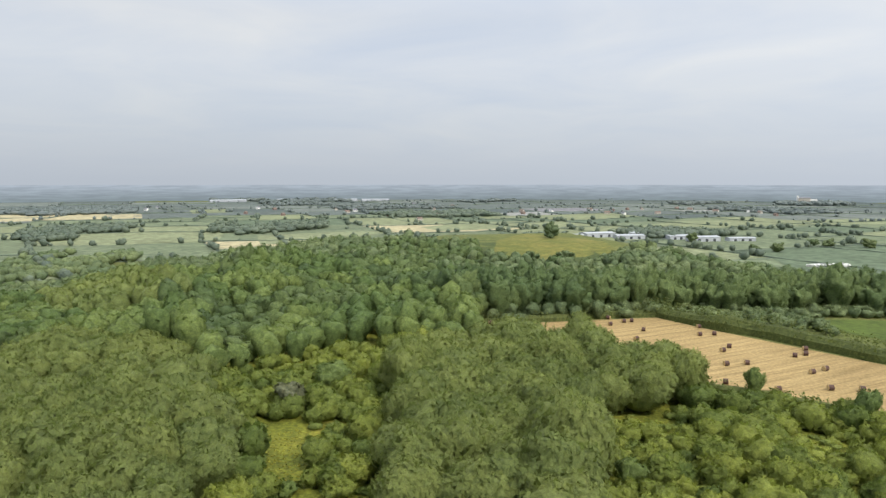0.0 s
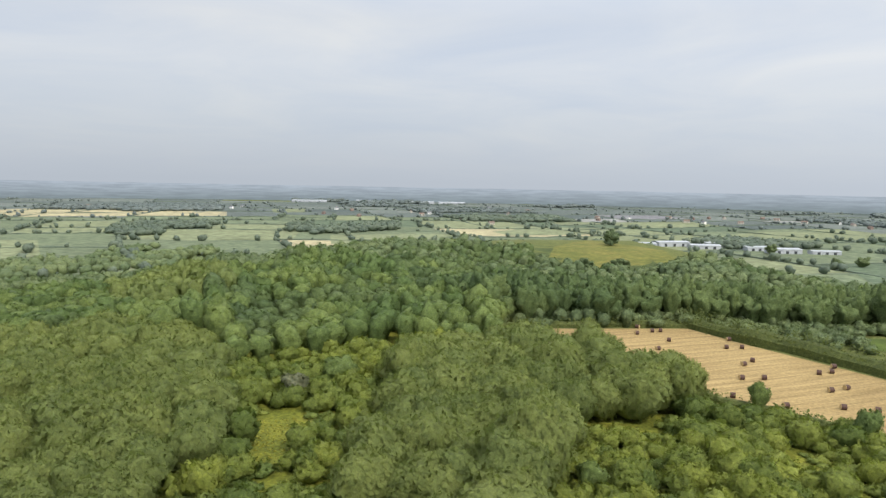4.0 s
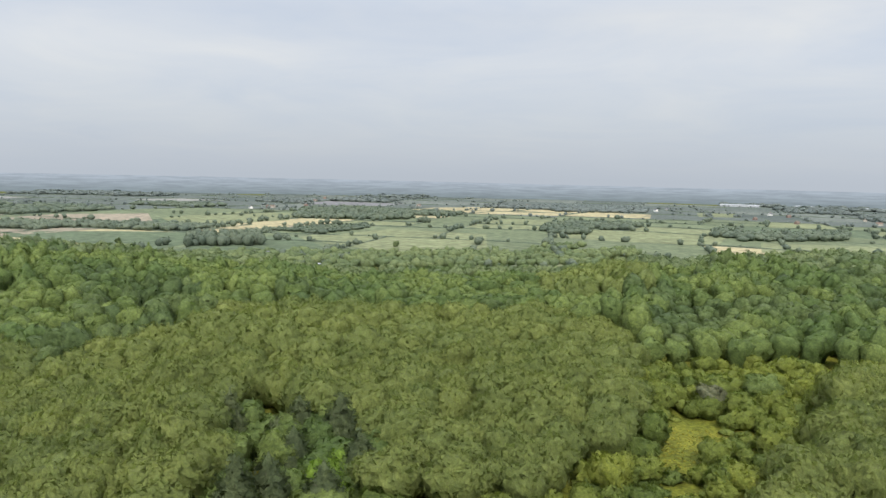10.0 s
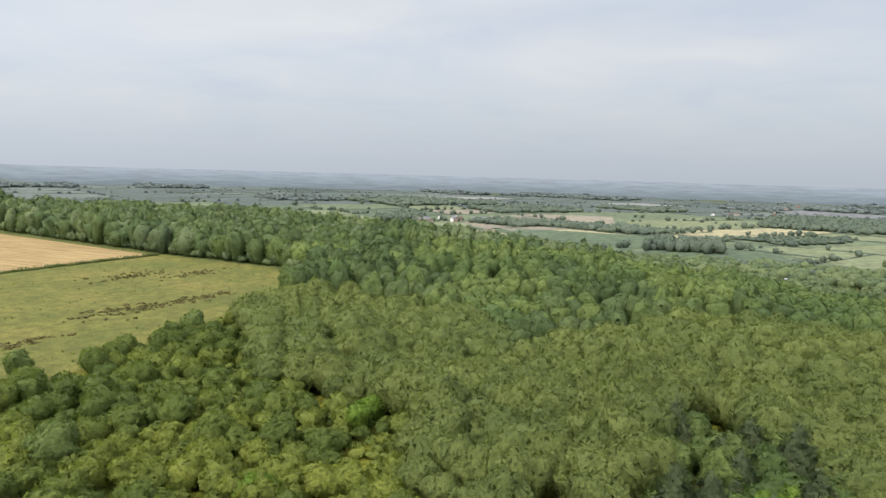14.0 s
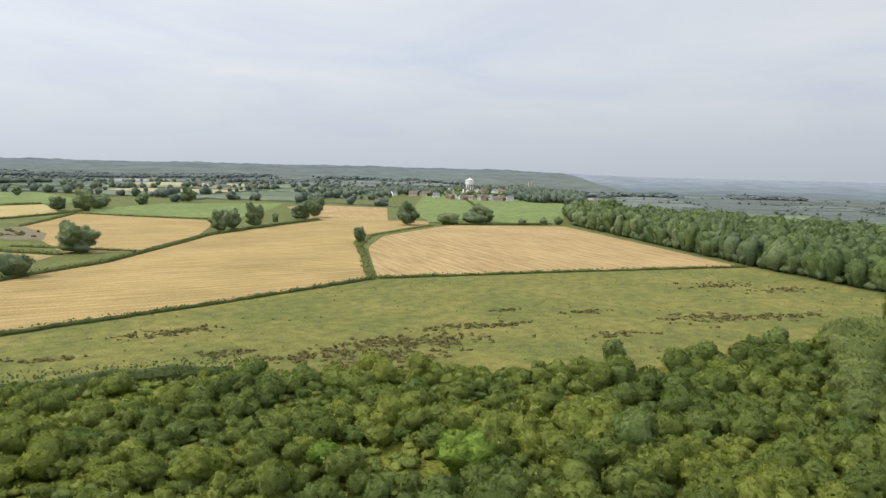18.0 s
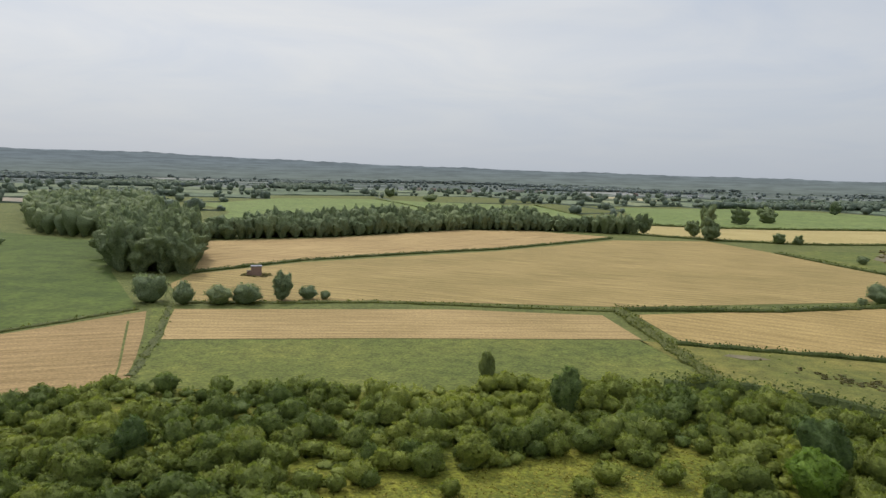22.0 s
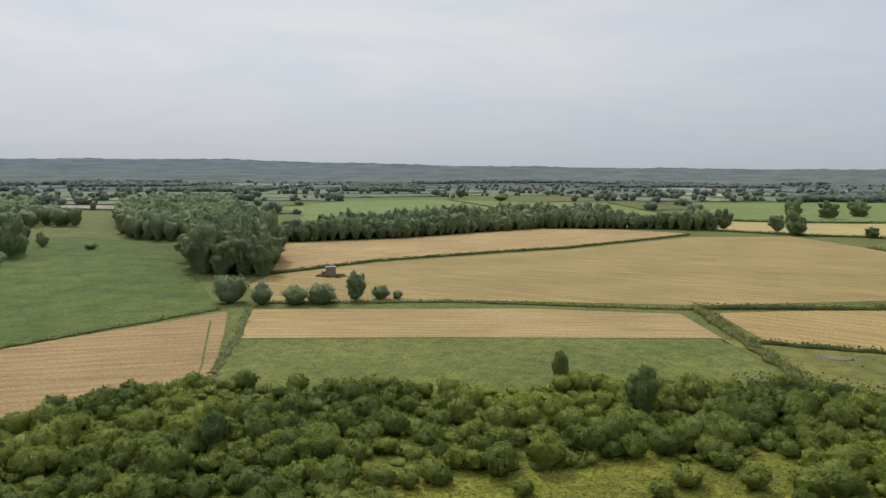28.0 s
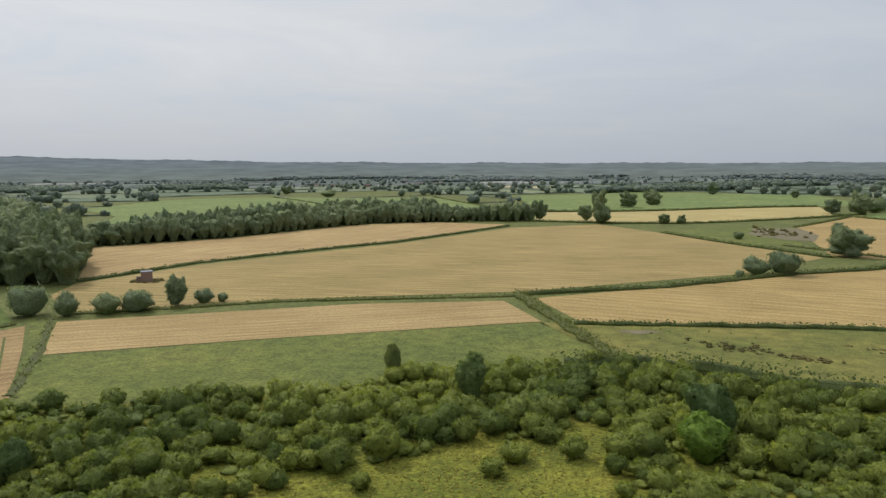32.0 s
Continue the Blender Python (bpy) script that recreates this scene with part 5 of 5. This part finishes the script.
for nm, poly, mat, lab in (("green_field", SOUTH_GREEN_A, M_LEY, "open green field beyond the barley"), ("green_field", SOUTH_GREEN_B, M_LEY, "open green field behind the tree belt"),
                           ("village_field", [(-1255, -880), (-1340, -860), (-690, -412), (-590, -362), (-530, -376), (-640, -480)], M_LEY, "pale green field below the village"),
                           ("village_field", [(-1330, -850), (-1380, -760), (-1010, -440), (-620, -280), (-566, -332), (-681, -402)], M_LEY, "green field between wheat and village")):
    drape(nm, poly, mat, lab, lift=0.5, step=24)
for line, lab in (([(-1335, -855), (-690, -407)], "low hedge between the village fields"), ([(-40, -790), (60, -1160)], "low hedge between open green fields"),
                  ([(60, -690), (340, -1200)], "dark hedge across the open green field"), ([(-1250, -700), (-1010, -445), (-700, -300)], "hedge along the village field")):
    hedge("hedge", line, 3.5, 1.8, M_HEDGE, lab, rng, 0.8, 1.0)

# single trees that stand out by their colour
BRIGHT = [(-59, 61, 8, 8), (-58, 112, 8.5, 4.5), (-60, 108, 7.5, 5), (-82, -7, 6, 7), (-110, 10, 7, 5.5), (-63, 66, 7, 7), (-24, -119, 8, 9), (-64, -80, 6, 6), (-77, -61, 7.5, 9), (-117, 14, 6, 6)]
for key, pair in (("grey", ((0.13, 0.142, 0.085), (0.17, 0.18, 0.11))), ("lime", ((0.13, 0.21, 0.03), (0.17, 0.25, 0.04)))):
    MATS[key], MATS[key + "_core"] = leaf_mat(key + "_leaf", *pair, ragged=0.45), leaf_mat(key + "_inner_leaf", *pair, through_light=0.12, relief=0.5)
for i, (x, y, h, w) in enumerate(((-176, 48, 9, 8), (-181, 55, 9.5, 9), (-171, 41, 8.5, 8), (-34, 150, 6, 7))):
    plant("broadleaf_tree", x, y, h, w, i * 1.9, "silvery grey-leaved willow among green trees", "grey willows", i % 2, 9, 7, "grey")
for i, (x, y, h, w) in enumerate(BRIGHT):
    plant("broadleaf_tree", x, y, h, w, i * 2.3, "fresh bright green tree among duller ones", "bright trees", i % 3, 9, 7, "lime")


# ---- small built things ----
def part(name, bm, mat, parent, label=""):
    me = bpy.data.meshes.new(name)
    bm.to_mesh(me)
    bm.free()
    me.materials.append(mat)
    ob = new(name, me)
    ob.parent = parent
    return tagged(ob, label)


def box(x0, x1, y0, y1, z0, z1, bevel=0.0):
    bm = bmesh.new()
    bmesh.ops.create_cube(bm, size=1, matrix=Matrix.Translation(((x0 + x1) / 2, (y0 + y1) / 2, (z0 + z1) / 2)) @ Matrix.Diagonal((x1 - x0, y1 - y0, z1 - z0, 1)))
    if bevel:
        bmesh.ops.bevel(bm, geom=bm.edges[:], offset=bevel, segments=2, affect="EDGES")
    return bm


def gable(w, d, z0, z1, over=0.4):
    """A pitched roof with eaves, the ridge along x."""
    bm = bmesh.new()
    a, b = w / 2 + over, d / 2 + over
    p = [(-a, -b, z0), (a, -b, z0), (a, b, z0), (-a, b, z0), (-a, 0, z1), (a, 0, z1)]
    v = [bm.verts.new(c) for c in p] + [bm.verts.new((c[0], c[1], c[2] - 0.25)) for c in p]
    for f in ((0, 1, 5, 4), (2, 3, 4, 5), (7, 6, 10, 11), (9, 8, 11, 10), (0, 6, 7, 1), (2, 8, 9, 3), (0, 4, 10, 6), (4, 3, 9, 10), (1, 7, 11, 5), (5, 11, 8, 2)):
        bm.faces.new([v[i] for i in f])
    bmesh.ops.recalc_face_normals(bm, faces=bm.faces[:])
    return bm


def gable_walls(w, d, h, top):
    bm = bmesh.new()
    a, b = w / 2, d / 2
    v = [bm.verts.new(c) for c in ((-a, -b, -1), (a, -b, -1), (a, b, -1), (-a, b, -1), (-a, -b, h), (a, -b, h), (a, b, h), (-a, b, h), (-a, 0, top), (a, 0, top))]
    for f in ((0, 1, 5, 4), (2, 3, 7, 6), (1, 2, 6, 9, 5), (3, 0, 4, 8, 7)):
        bm.faces.new([v[i] for i in f])
    return bm


M_BRICK = plain_mat("red_brick", (0.185, 0.135, 0.115), (0.25, 0.185, 0.155), 1.2, 0.9)
M_RENDER = plain_mat("white_render", (0.66, 0.65, 0.61), (0.80, 0.79, 0.75), 0.6, 0.9)
M_STONE = plain_mat("pale_stone", (0.36, 0.33, 0.28), (0.46, 0.43, 0.37), 0.8, 0.9)
M_TILE = plain_mat("clay_tile", (0.15, 0.115, 0.095), (0.205, 0.155, 0.125), 1.5, 0.85, 0.5)
M_SLATE = plain_mat("grey_slate", (0.13, 0.135, 0.15), (0.20, 0.205, 0.22), 1.0, 0.7)
M_SHEET = plain_mat("pale_sheet_metal", (0.30, 0.32, 0.34), (0.42, 0.44, 0.46), 0.2, 0.5)
M_DARKGLASS = plain_mat("window_glass", (0.04, 0.045, 0.05), (0.07, 0.075, 0.085), 1.0, 0.15, 0.0)
M_OLDBRICK = plain_mat("weathered_brick", (0.17, 0.115, 0.095), (0.26, 0.18, 0.145), 2.0, 0.95, 0.6)
M_STRAW = plain_mat("straw_end", (0.36, 0.26, 0.12), (0.50, 0.37, 0.18), 6.0, 0.95, 0.6)
M_NET = plain_mat("dark_bale_wrap", (0.055, 0.032, 0.026), (0.105, 0.062, 0.048), 3.0, 0.7, 0.5)
M_SPOIL = plain_mat("bare_spoil", (0.115, 0.102, 0.058), (0.170, 0.145, 0.088), 0.15, 0.95, 0.6)
M_TRACK = plain_mat("dusty_track", (0.26, 0.23, 0.17), (0.34, 0.30, 0.23), 0.4, 0.95, 0.3)
M_DARKWOOD = plain_mat("dark_timber", (0.07, 0.055, 0.045), (0.12, 0.10, 0.08), 1.5, 0.9)

# round bales on the stubble
BALES = [(16, 238), (59, 247), (57, 236), (63, 241), (66, 242), (66, 227), (60, 214), (86, 232), (82, 220), (87, 221), (85, 204), (81, 199), (76, 184), (82, 185),
         (69, 167), (78, 172), (79, 161), (106, 201), (103, 195), (99, 193), (100, 179), (95, 176), (92, 162), (99, 161), (92, 151), (86, 141)]


def bale(wrap, label):
    top = new("round_bale")
    bm = bmesh.new()
    bmesh.ops.create_cone(bm, cap_ends=False, segments=28, radius1=0.68, radius2=0.68, depth=1.22, matrix=Matrix.Translation((0, 0, 0.66)) @ Matrix.Rotation(radians(90), 4, "Y"))
    for v in bm.verts:
        v.co.z = max(0.0, v.co.z)
        v.co *= 1 + 0.03 * noise.noise(v.co * 2)
    part("wrap", bm, wrap, top)
    for s in (-1, 1):
        bm = bmesh.new()
        bmesh.ops.create_cone(bm, cap_ends=True, segments=28, radius1=0.67, radius2=0.60, depth=0.10, matrix=Matrix.Translation((s * 0.63, 0, 0.66)) @ Matrix.Rotation(radians(90 * s), 4, "Y"))
        for v in bm.verts:
            v.co.z = max(0.0, v.co.z)
        part("bale_end", bm, M_STRAW if wrap is M_NET else wrap, top, "pale straw end of the bale")
    return tagged(top, label, "bale", "bales on the stubble")


first = bale(M_NET, "dark wrapped round straw bale on stubble")
first.location = (BALES[0][0], BALES[0][1], 0.12)
for i, (x, y) in enumerate(BALES[1:]):
    copy_thing(first, pose(x, y, 0.12, 0, 0, (i * 47) % 60 - 30))
white_bale = bale(M_RENDER, "white plastic-wrapped round bale beside the hedge")
white_bale.location = (93, 233, 0.12)

# ruined brick hut in the barley
hut = new("brick_hut")
hut.matrix_world = pose(157, -309, 0.1, 0, 0, 25)
for nm, dims in (("wall", (-2.4, 2.4, 1.9, 2.3, 0, 4.4)), ("wall", (-2.4, 2.4, -2.3, -1.9, 0, 4.2)), ("wall", (2.0, 2.4, -1.9, 1.9, 0, 4.4)),
                 ("wall", (-2.4, -2.0, -1.9, -0.5, 0, 4.3)), ("wall", (-2.4, -2.0, 0.6, 1.9, 0, 4.3)), ("lintel", (-2.4, -2.0, -0.5, 0.6, 2.2, 4.3))):
    part(nm, box(*dims, bevel=0.04), M_OLDBRICK, hut)
part("roof_slab", box(-2.6, 2.6, -2.5, 2.5, 4.4, 4.65, 0.04), M_SLATE, hut, "flat grey roof slab")
part("lean_to", box(2.4, 4.2, -2.0, 1.4, 0, 2.1, 0.05), M_OLDBRICK, hut, "collapsed brick lean-to")
part("lean_to_roof", box(2.4, 4.4, -2.2, 1.6, 2.1, 2.25, 0.03), M_DARKWOOD, hut, "sagging dark lean-to roof")
tagged(hut, "small ruined brick hut standing in barley", "hut")
rows = [(157 + 5.5 * math.cos(a) * f, -309 + 4.5 * math.sin(a) * f, 0.9, 2.4) for a, f in zip(rng.uniform(0, 6.28, 40), rng.uniform(0.8, 1.25, 40))]
woodland("nettles", "bush", np.array(rows), rng, "ring of nettles round the brick hut", 0, 14, 0.5, "bracken", 4, h0=0.8, w0=1.8)

# bare ground, spoil heap, tracks
drape("bare_patch", [(-30, -211), (-36, -208), (-43, -210), (-40, -213), (-32, -213.5)], M_SPOIL, "trampled bare earth by the hedge", "ground", 0.2, 6)
drape("spoil_ground", [(-200, -470), (-190, -510), (-214, -556), (-250, -560), (-236, -500), (-214, -462)], M_SPOIL, "bare spoil in the field corner", "ground", 0.3)
rows = [(-215 + d[0] * 10, -515 + d[1] * 20, rng.uniform(0.5, 2.0), rng.uniform(3, 7)) for d in rng.normal(size=(40, 2))]
woodland("spoil_weeds", "bush", np.array(rows), rng, "weedy brown mounds on the spoil", 0, 12, 0.9, "bracken", 5, h0=1.2, w0=4)
drape("farm_track", [(283, -172), (330, -198), (420, -233), (421, -236), (330, -201), (282, -175)], M_TRACK, "pale dusty cattle track across pasture", "track", 0.3, 12)
drape("road", [(-1330, -860), (-1310, -760), (-1330, -600), (-1326, -600), (-1304, -760), (-1325, -862)], M_TRACK, "pale road into the village", "road", 2.2, 30)


# ---- houses ----
def house(wall, roof, w, d, h, label, windows=True):
    top = new("house")
    part("shell", gable_walls(w, d, h, h + d * 0.42), wall, top)
    part("roof", gable(w, d, h - 0.1, h + d * 0.42 + 0.15), roof, top)
    part("chimney", box(w * 0.28, w * 0.28 + 1.0, -0.5, 0.5, h + d * 0.2, h + d * 0.42 + 1.4, 0.05), M_BRICK, top)
    for s in (-1, 1):
        for k in (-0.28, 0.22):
            part("window", box(w * k - 0.6, w * k + 0.6, s * d / 2 - 0.06, s * d / 2 + 0.06, h * 0.45, h * 0.75), M_DARKGLASS, top)
    return tagged(top, label, "house")


HOUSES = [house(M_BRICK, M_TILE, 11, 7.5, 5.2, "red brick house with clay tile roof"),
          house(M_RENDER, M_SLATE, 12, 8, 5.4, "white rendered house with grey slate roof"),
          house(M_STONE, M_TILE, 16, 8, 5.0, "long stone house with tiled roof")]
used = [0, 0, 0]


def settle(cx, cy, n, sx, sy, group, sink=0.0):
    hr = np.random.default_rng(int(abs(cx * 7 + cy)))
    for i in range(n):
        x, y = cx + hr.normal() * sx, cy + hr.normal() * sy
        k = int(hr.integers(0, 3))
        m = pose(x, y, float(height(x, y)) + 0.4, 0, 0, float(hr.uniform(0, 180)))
        if used[k] == 0:
            HOUSES[k].matrix_world = m
            ob = HOUSES[k]
            used[k] = 1
        else:
            ob = copy_thing(HOUSES[k], m)
        ob["group"] = group


settle(-1030, -580, 12, 14, 30, "village houses")
settle(-1010, -655, 8, 16, 28, "village houses")
settle(-1040, -790, 7, 14, 32, "village houses")
settle(-1120, -945, 5, 24, 30, "village houses")
settle(-1345, -790, 18, 30, 45, "village houses")
settle(-1380, -690, 18, 35, 50, "village houses")
settle(-1420, -560, 7, 30, 40, "village houses")
settle(-1325, 300, 9, 30, 45, "farm on the plain")
settle(-180, -2080, 10, 190, 60, "southern village")
settle(330, -1800, 7, 110, 40, "southern hamlet")
settle(-900, -1900, 6, 220, 90, "southern hamlet")
settle(-1100, -1350, 5, 60, 40, "farmstead")
settle(80, 1900, 14, 420, 200, "houses of the plain")
settle(-480, 2300, 12, 380, 200, "houses of the plain")
settle(700, 2100, 14, 260, 160, "houses of the plain")
settle(-1900, 1500, 10, 300, 250, "houses of the plain")
wood_in("village_trees", [(-1520, -760), (-1440, -640), (-1530, -520), (-1640, -470), (-1700, -600), (-1600, -780)], 17, 15, 15, "bush", "far", "wooded rise beside the village", 1, 20, 2.6)
wood_in("village_trees", [(-1420, -960), (-1390, -880), (-1450, -760), (-1520, -820)], 20, 11, 13, "bush", "far", "garden trees in the village", 1, 20, 2.6)

wood_in("village_trees", [(-1370, -985), (-1345, -880), (-1410, -850), (-1400, -650), (-1450, -520), (-1530, -480), (-1660, -600), (-1570, -830), (-1450, -975)], 27, 11, 14, "bush", "pine", "garden trees behind the village houses", 1, 20, 2.4)

wood_in("village_trees", [(-1003, -416), (-1012, -512), (-1062, -556), (-1180, -640), (-1420, -770), (-1640, -860), (-1500, -690), (-1180, -480)], 13, 17, 14, "bush", "far", "wooded rise above the village roofs", 1, 20, 2.4)
wood_in("village_trees", [(-940, -905), (-1036, -842), (-1060, -745), (-1184, -786), (-1324, -932), (-1300, -1000), (-1144, -988), (-1075, -1020)], 16, 13, 13, "bush", "far", "garden trees among the village houses", 1, 20, 2.4)
wood_in("village_trees", [(-1060, -556), (-1045, -640), (-1040, -740), (-1180, -780), (-1250, -700), (-1150, -600)], 25, 9, 10, "bush", "pine", "small trees behind the village street", 1, 20, 2.0)
drape("corn_field", [(-1590, -1185), (-1664, -1081), (-2150, -1400), (-2250, -1640)], M_DISTANT_HAZED[1], "pale corn field above the village", lift=2.5, step=40)

# water tower
tower = new("water_tower")
tower.matrix_world = pose(-1385, -848, float(height(-1385, -848)), 0, 0, 10)
for k in range(10):
    a = 2 * math.pi * k / 10
    bm = box(-0.7, 0.7, -0.7, 0.7, 0, 17, 0.1)
    bmesh.ops.translate(bm, verts=bm.verts[:], vec=(math.cos(a) * 8.2, math.sin(a) * 8.2, 0))
    part("column", bm, M_RENDER, tower)
for nm, r1, r2, z0, z1, mt in (("core", 4, 4, 0, 18, M_STONE), ("tank", 9.6, 9.6, 17, 27, M_RENDER), ("parapet", 10.1, 10.1, 26.6, 27.8, M_RENDER), ("cap", 9.0, 3.0, 27.8, 30.5, M_RENDER), ("lantern", 2.4, 2.0, 30.5, 33, M_RENDER)):
    bm = bmesh.new()
    bmesh.ops.create_cone(bm, cap_ends=True, segments=36, radius1=r1, radius2=r2, depth=z1 - z0, matrix=Matrix.Translation((0, 0, (z0 + z1) / 2)))
    part(nm, bm, mt, tower)
tagged(tower, "white concrete water tower above the village", "water tower")

# church with its square tower
church = new("church")
church.matrix_world = pose(-1450, -722, float(height(-1450, -722)), 0, 0, 35)
part("tower", box(-13, -6, -3.5, 3.5, -1, 24, 0.15), M_STONE, church)
for sx in (-12.5, -6.5):
    for sy in (-3, 3):
        part("pinnacle", box(sx - 0.5, sx + 0.5, sy - 0.5, sy + 0.5, 24, 27, 0.1), M_STONE, church)
part("nave", gable_walls(22, 9, 8, 12.5), M_STONE, church)
part("nave_roof", gable(22, 9, 7.9, 12.7), M_SLATE, church)
tagged(church, "grey stone parish church with square tower", "church")


# sheds and warehouses on the plain
def shed(x, y, turn, w, d, h, wall, roof, label, group):
    top = new("warehouse")
    part("shell", gable_walls(w, d, h, h + d * 0.05), wall, top)
    part("roof", gable(w, d, h, h + d * 0.05 + 0.3, 0.6), roof, top)
    for k in range(3):
        part("loading_door", box(w * (k - 1) * 0.28 - 2.2, w * (k - 1) * 0.28 + 2.2, -d / 2 - 0.15, -d / 2 + 0.1, 0, min(4.5, h * 0.7)), M_DARKGLASS, top)
    top.matrix_world = pose(x, y, float(height(x, y)) + 0.5, 0, 0, turn)
    return tagged(top, label, "warehouse", group)


for x, y, turn, w, d, h in ((-930, 3000, 20, 150, 50, 7), (-700, 3120, 15, 90, 50, 9), (-470, 3120, 12, 160, 50, 8), (-310, 3130, 10, 120, 50, 9)):
    shed(x, y, turn, w, d, h, M_SHEET, M_SHEET, "long white warehouse far out on the plain", "distant warehouses")
for x, y, turn, w, d, h in ((205, 1130, 10, 40, 22, 6), (255, 1160, 20, 55, 25, 7), (300, 1130, 5, 46, 24, 6), (340, 1180, 12, 60, 26, 7), (375, 1120, 15, 40, 24, 6), (400, 1075, 10, 45, 24, 7), (458, 1075, 5, 42, 16, 5)):
    shed(x, y, turn, w, d, h, M_SHEET, M_SHEET, "pale industrial shed beyond the wood", "industrial sheds")
for x, y, turn, w, d, h in ((-1340, 390, 30, 45, 18, 6), (-1290, 250, 20, 40, 16, 6), (150, -2060, 10, 50, 20, 7), (-1000, -1250, 10, 40, 18, 6)):
    shed(x, y, turn, w, d, h, M_STONE, M_SLATE, "grey-roofed farm barn on the plain", "farm barns")
shed(-492, 406, 60, 26, 12, 5, M_STONE, M_SHEET, "barn with white roof among trees", "farm barns")
shed(-640, 470, 20, 14, 8, 6, M_BRICK, M_SLATE, "brick farm building among trees", "farm barns")

# parked caravans beyond the pines
cr = np.random.default_rng(3)
caravan = new("caravan")
part("body", box(-3.2, 3.2, -1.15, 1.15, 0.5, 2.7, 0.25), M_RENDER, caravan)
part("window_band", box(-2.4, 2.4, -1.2, 1.2, 1.5, 2.1, 0.05), M_DARKGLASS, caravan)
part("chassis", box(-3.0, 3.4, -0.9, 0.9, 0.15, 0.5, 0.05), M_DARKWOOD, caravan)
tagged(caravan, "white touring caravan parked on grass", "caravan", "parked caravans")
caravan.matrix_world = pose(408, 765, float(height(408, 765)) + 1.1, 0, 0, 20)
for k in range(13):
    x, y = 402 + 3.6 * k + cr.uniform(-1, 1), 765 + cr.uniform(-8, 8)
    copy_thing(caravan, pose(x, y, float(height(x, y)) + 1.1, 0, 0, cr.uniform(0, 180)))

# white hall on its wooded hill, far off
hall = new("hall")
part("main_block", box(-20, 20, -8, 8, -2, 11, 0.3), M_STONE, hall)
part("tower", box(-26, -19, -5, 5, -2, 19, 0.3), M_RENDER, hall)
part("wing", box(20, 44, -5, 5, -2, 7, 0.3), M_RENDER, hall, "lower white wing")
part("roof", gable(40, 16, 11, 15, 1.0), M_SLATE, hall)
hall.matrix_world = pose(1370, 2660, float(height(1370, 2660)) + 14, 0, 0, -25)
tagged(hall, "white hall with tower on a wooded rise", "building")
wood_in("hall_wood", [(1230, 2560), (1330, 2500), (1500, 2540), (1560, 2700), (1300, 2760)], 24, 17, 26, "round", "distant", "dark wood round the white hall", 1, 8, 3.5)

# grassy track between the fields
drape("green_track", [(112, -150), (118, -152), (136, -188), (158, -226), (152, -230), (130, -186)], M_MEADOW, "grassy track running between two fields", "track", 0.16, 8)

# tramline along the edge of the mown field
drape("tramline", [(153.6, -205), (137.6, -179), (124.6, -158), (119.6, -149), (119.1, -149.3), (124.1, -158.3), (137.0, -179.3), (153.0, -205.4)], M_VERGE, "narrow grassy tramline along the mown field", "track", 0.17, 6)

# small white box standing in the scrub
bin_box = new("white_box")
part("body", box(-0.45, 0.45, -0.4, 0.4, 0, 0.9, 0.03), M_RENDER, bin_box)
part("lid", box(-0.5, 0.5, -0.45, 0.45, 0.9, 1.0, 0.02), M_SHEET, bin_box, "grey metal lid")
part("post", box(-0.08, 0.08, -0.08, 0.08, -2.2, 0.0), M_DARKWOOD, bin_box, "dark wooden post")
bin_box.matrix_world = pose(-77.5, -81, 2.2, 0, 0, 30)
tagged(bin_box, "small white box on a post standing in scrub", "box")
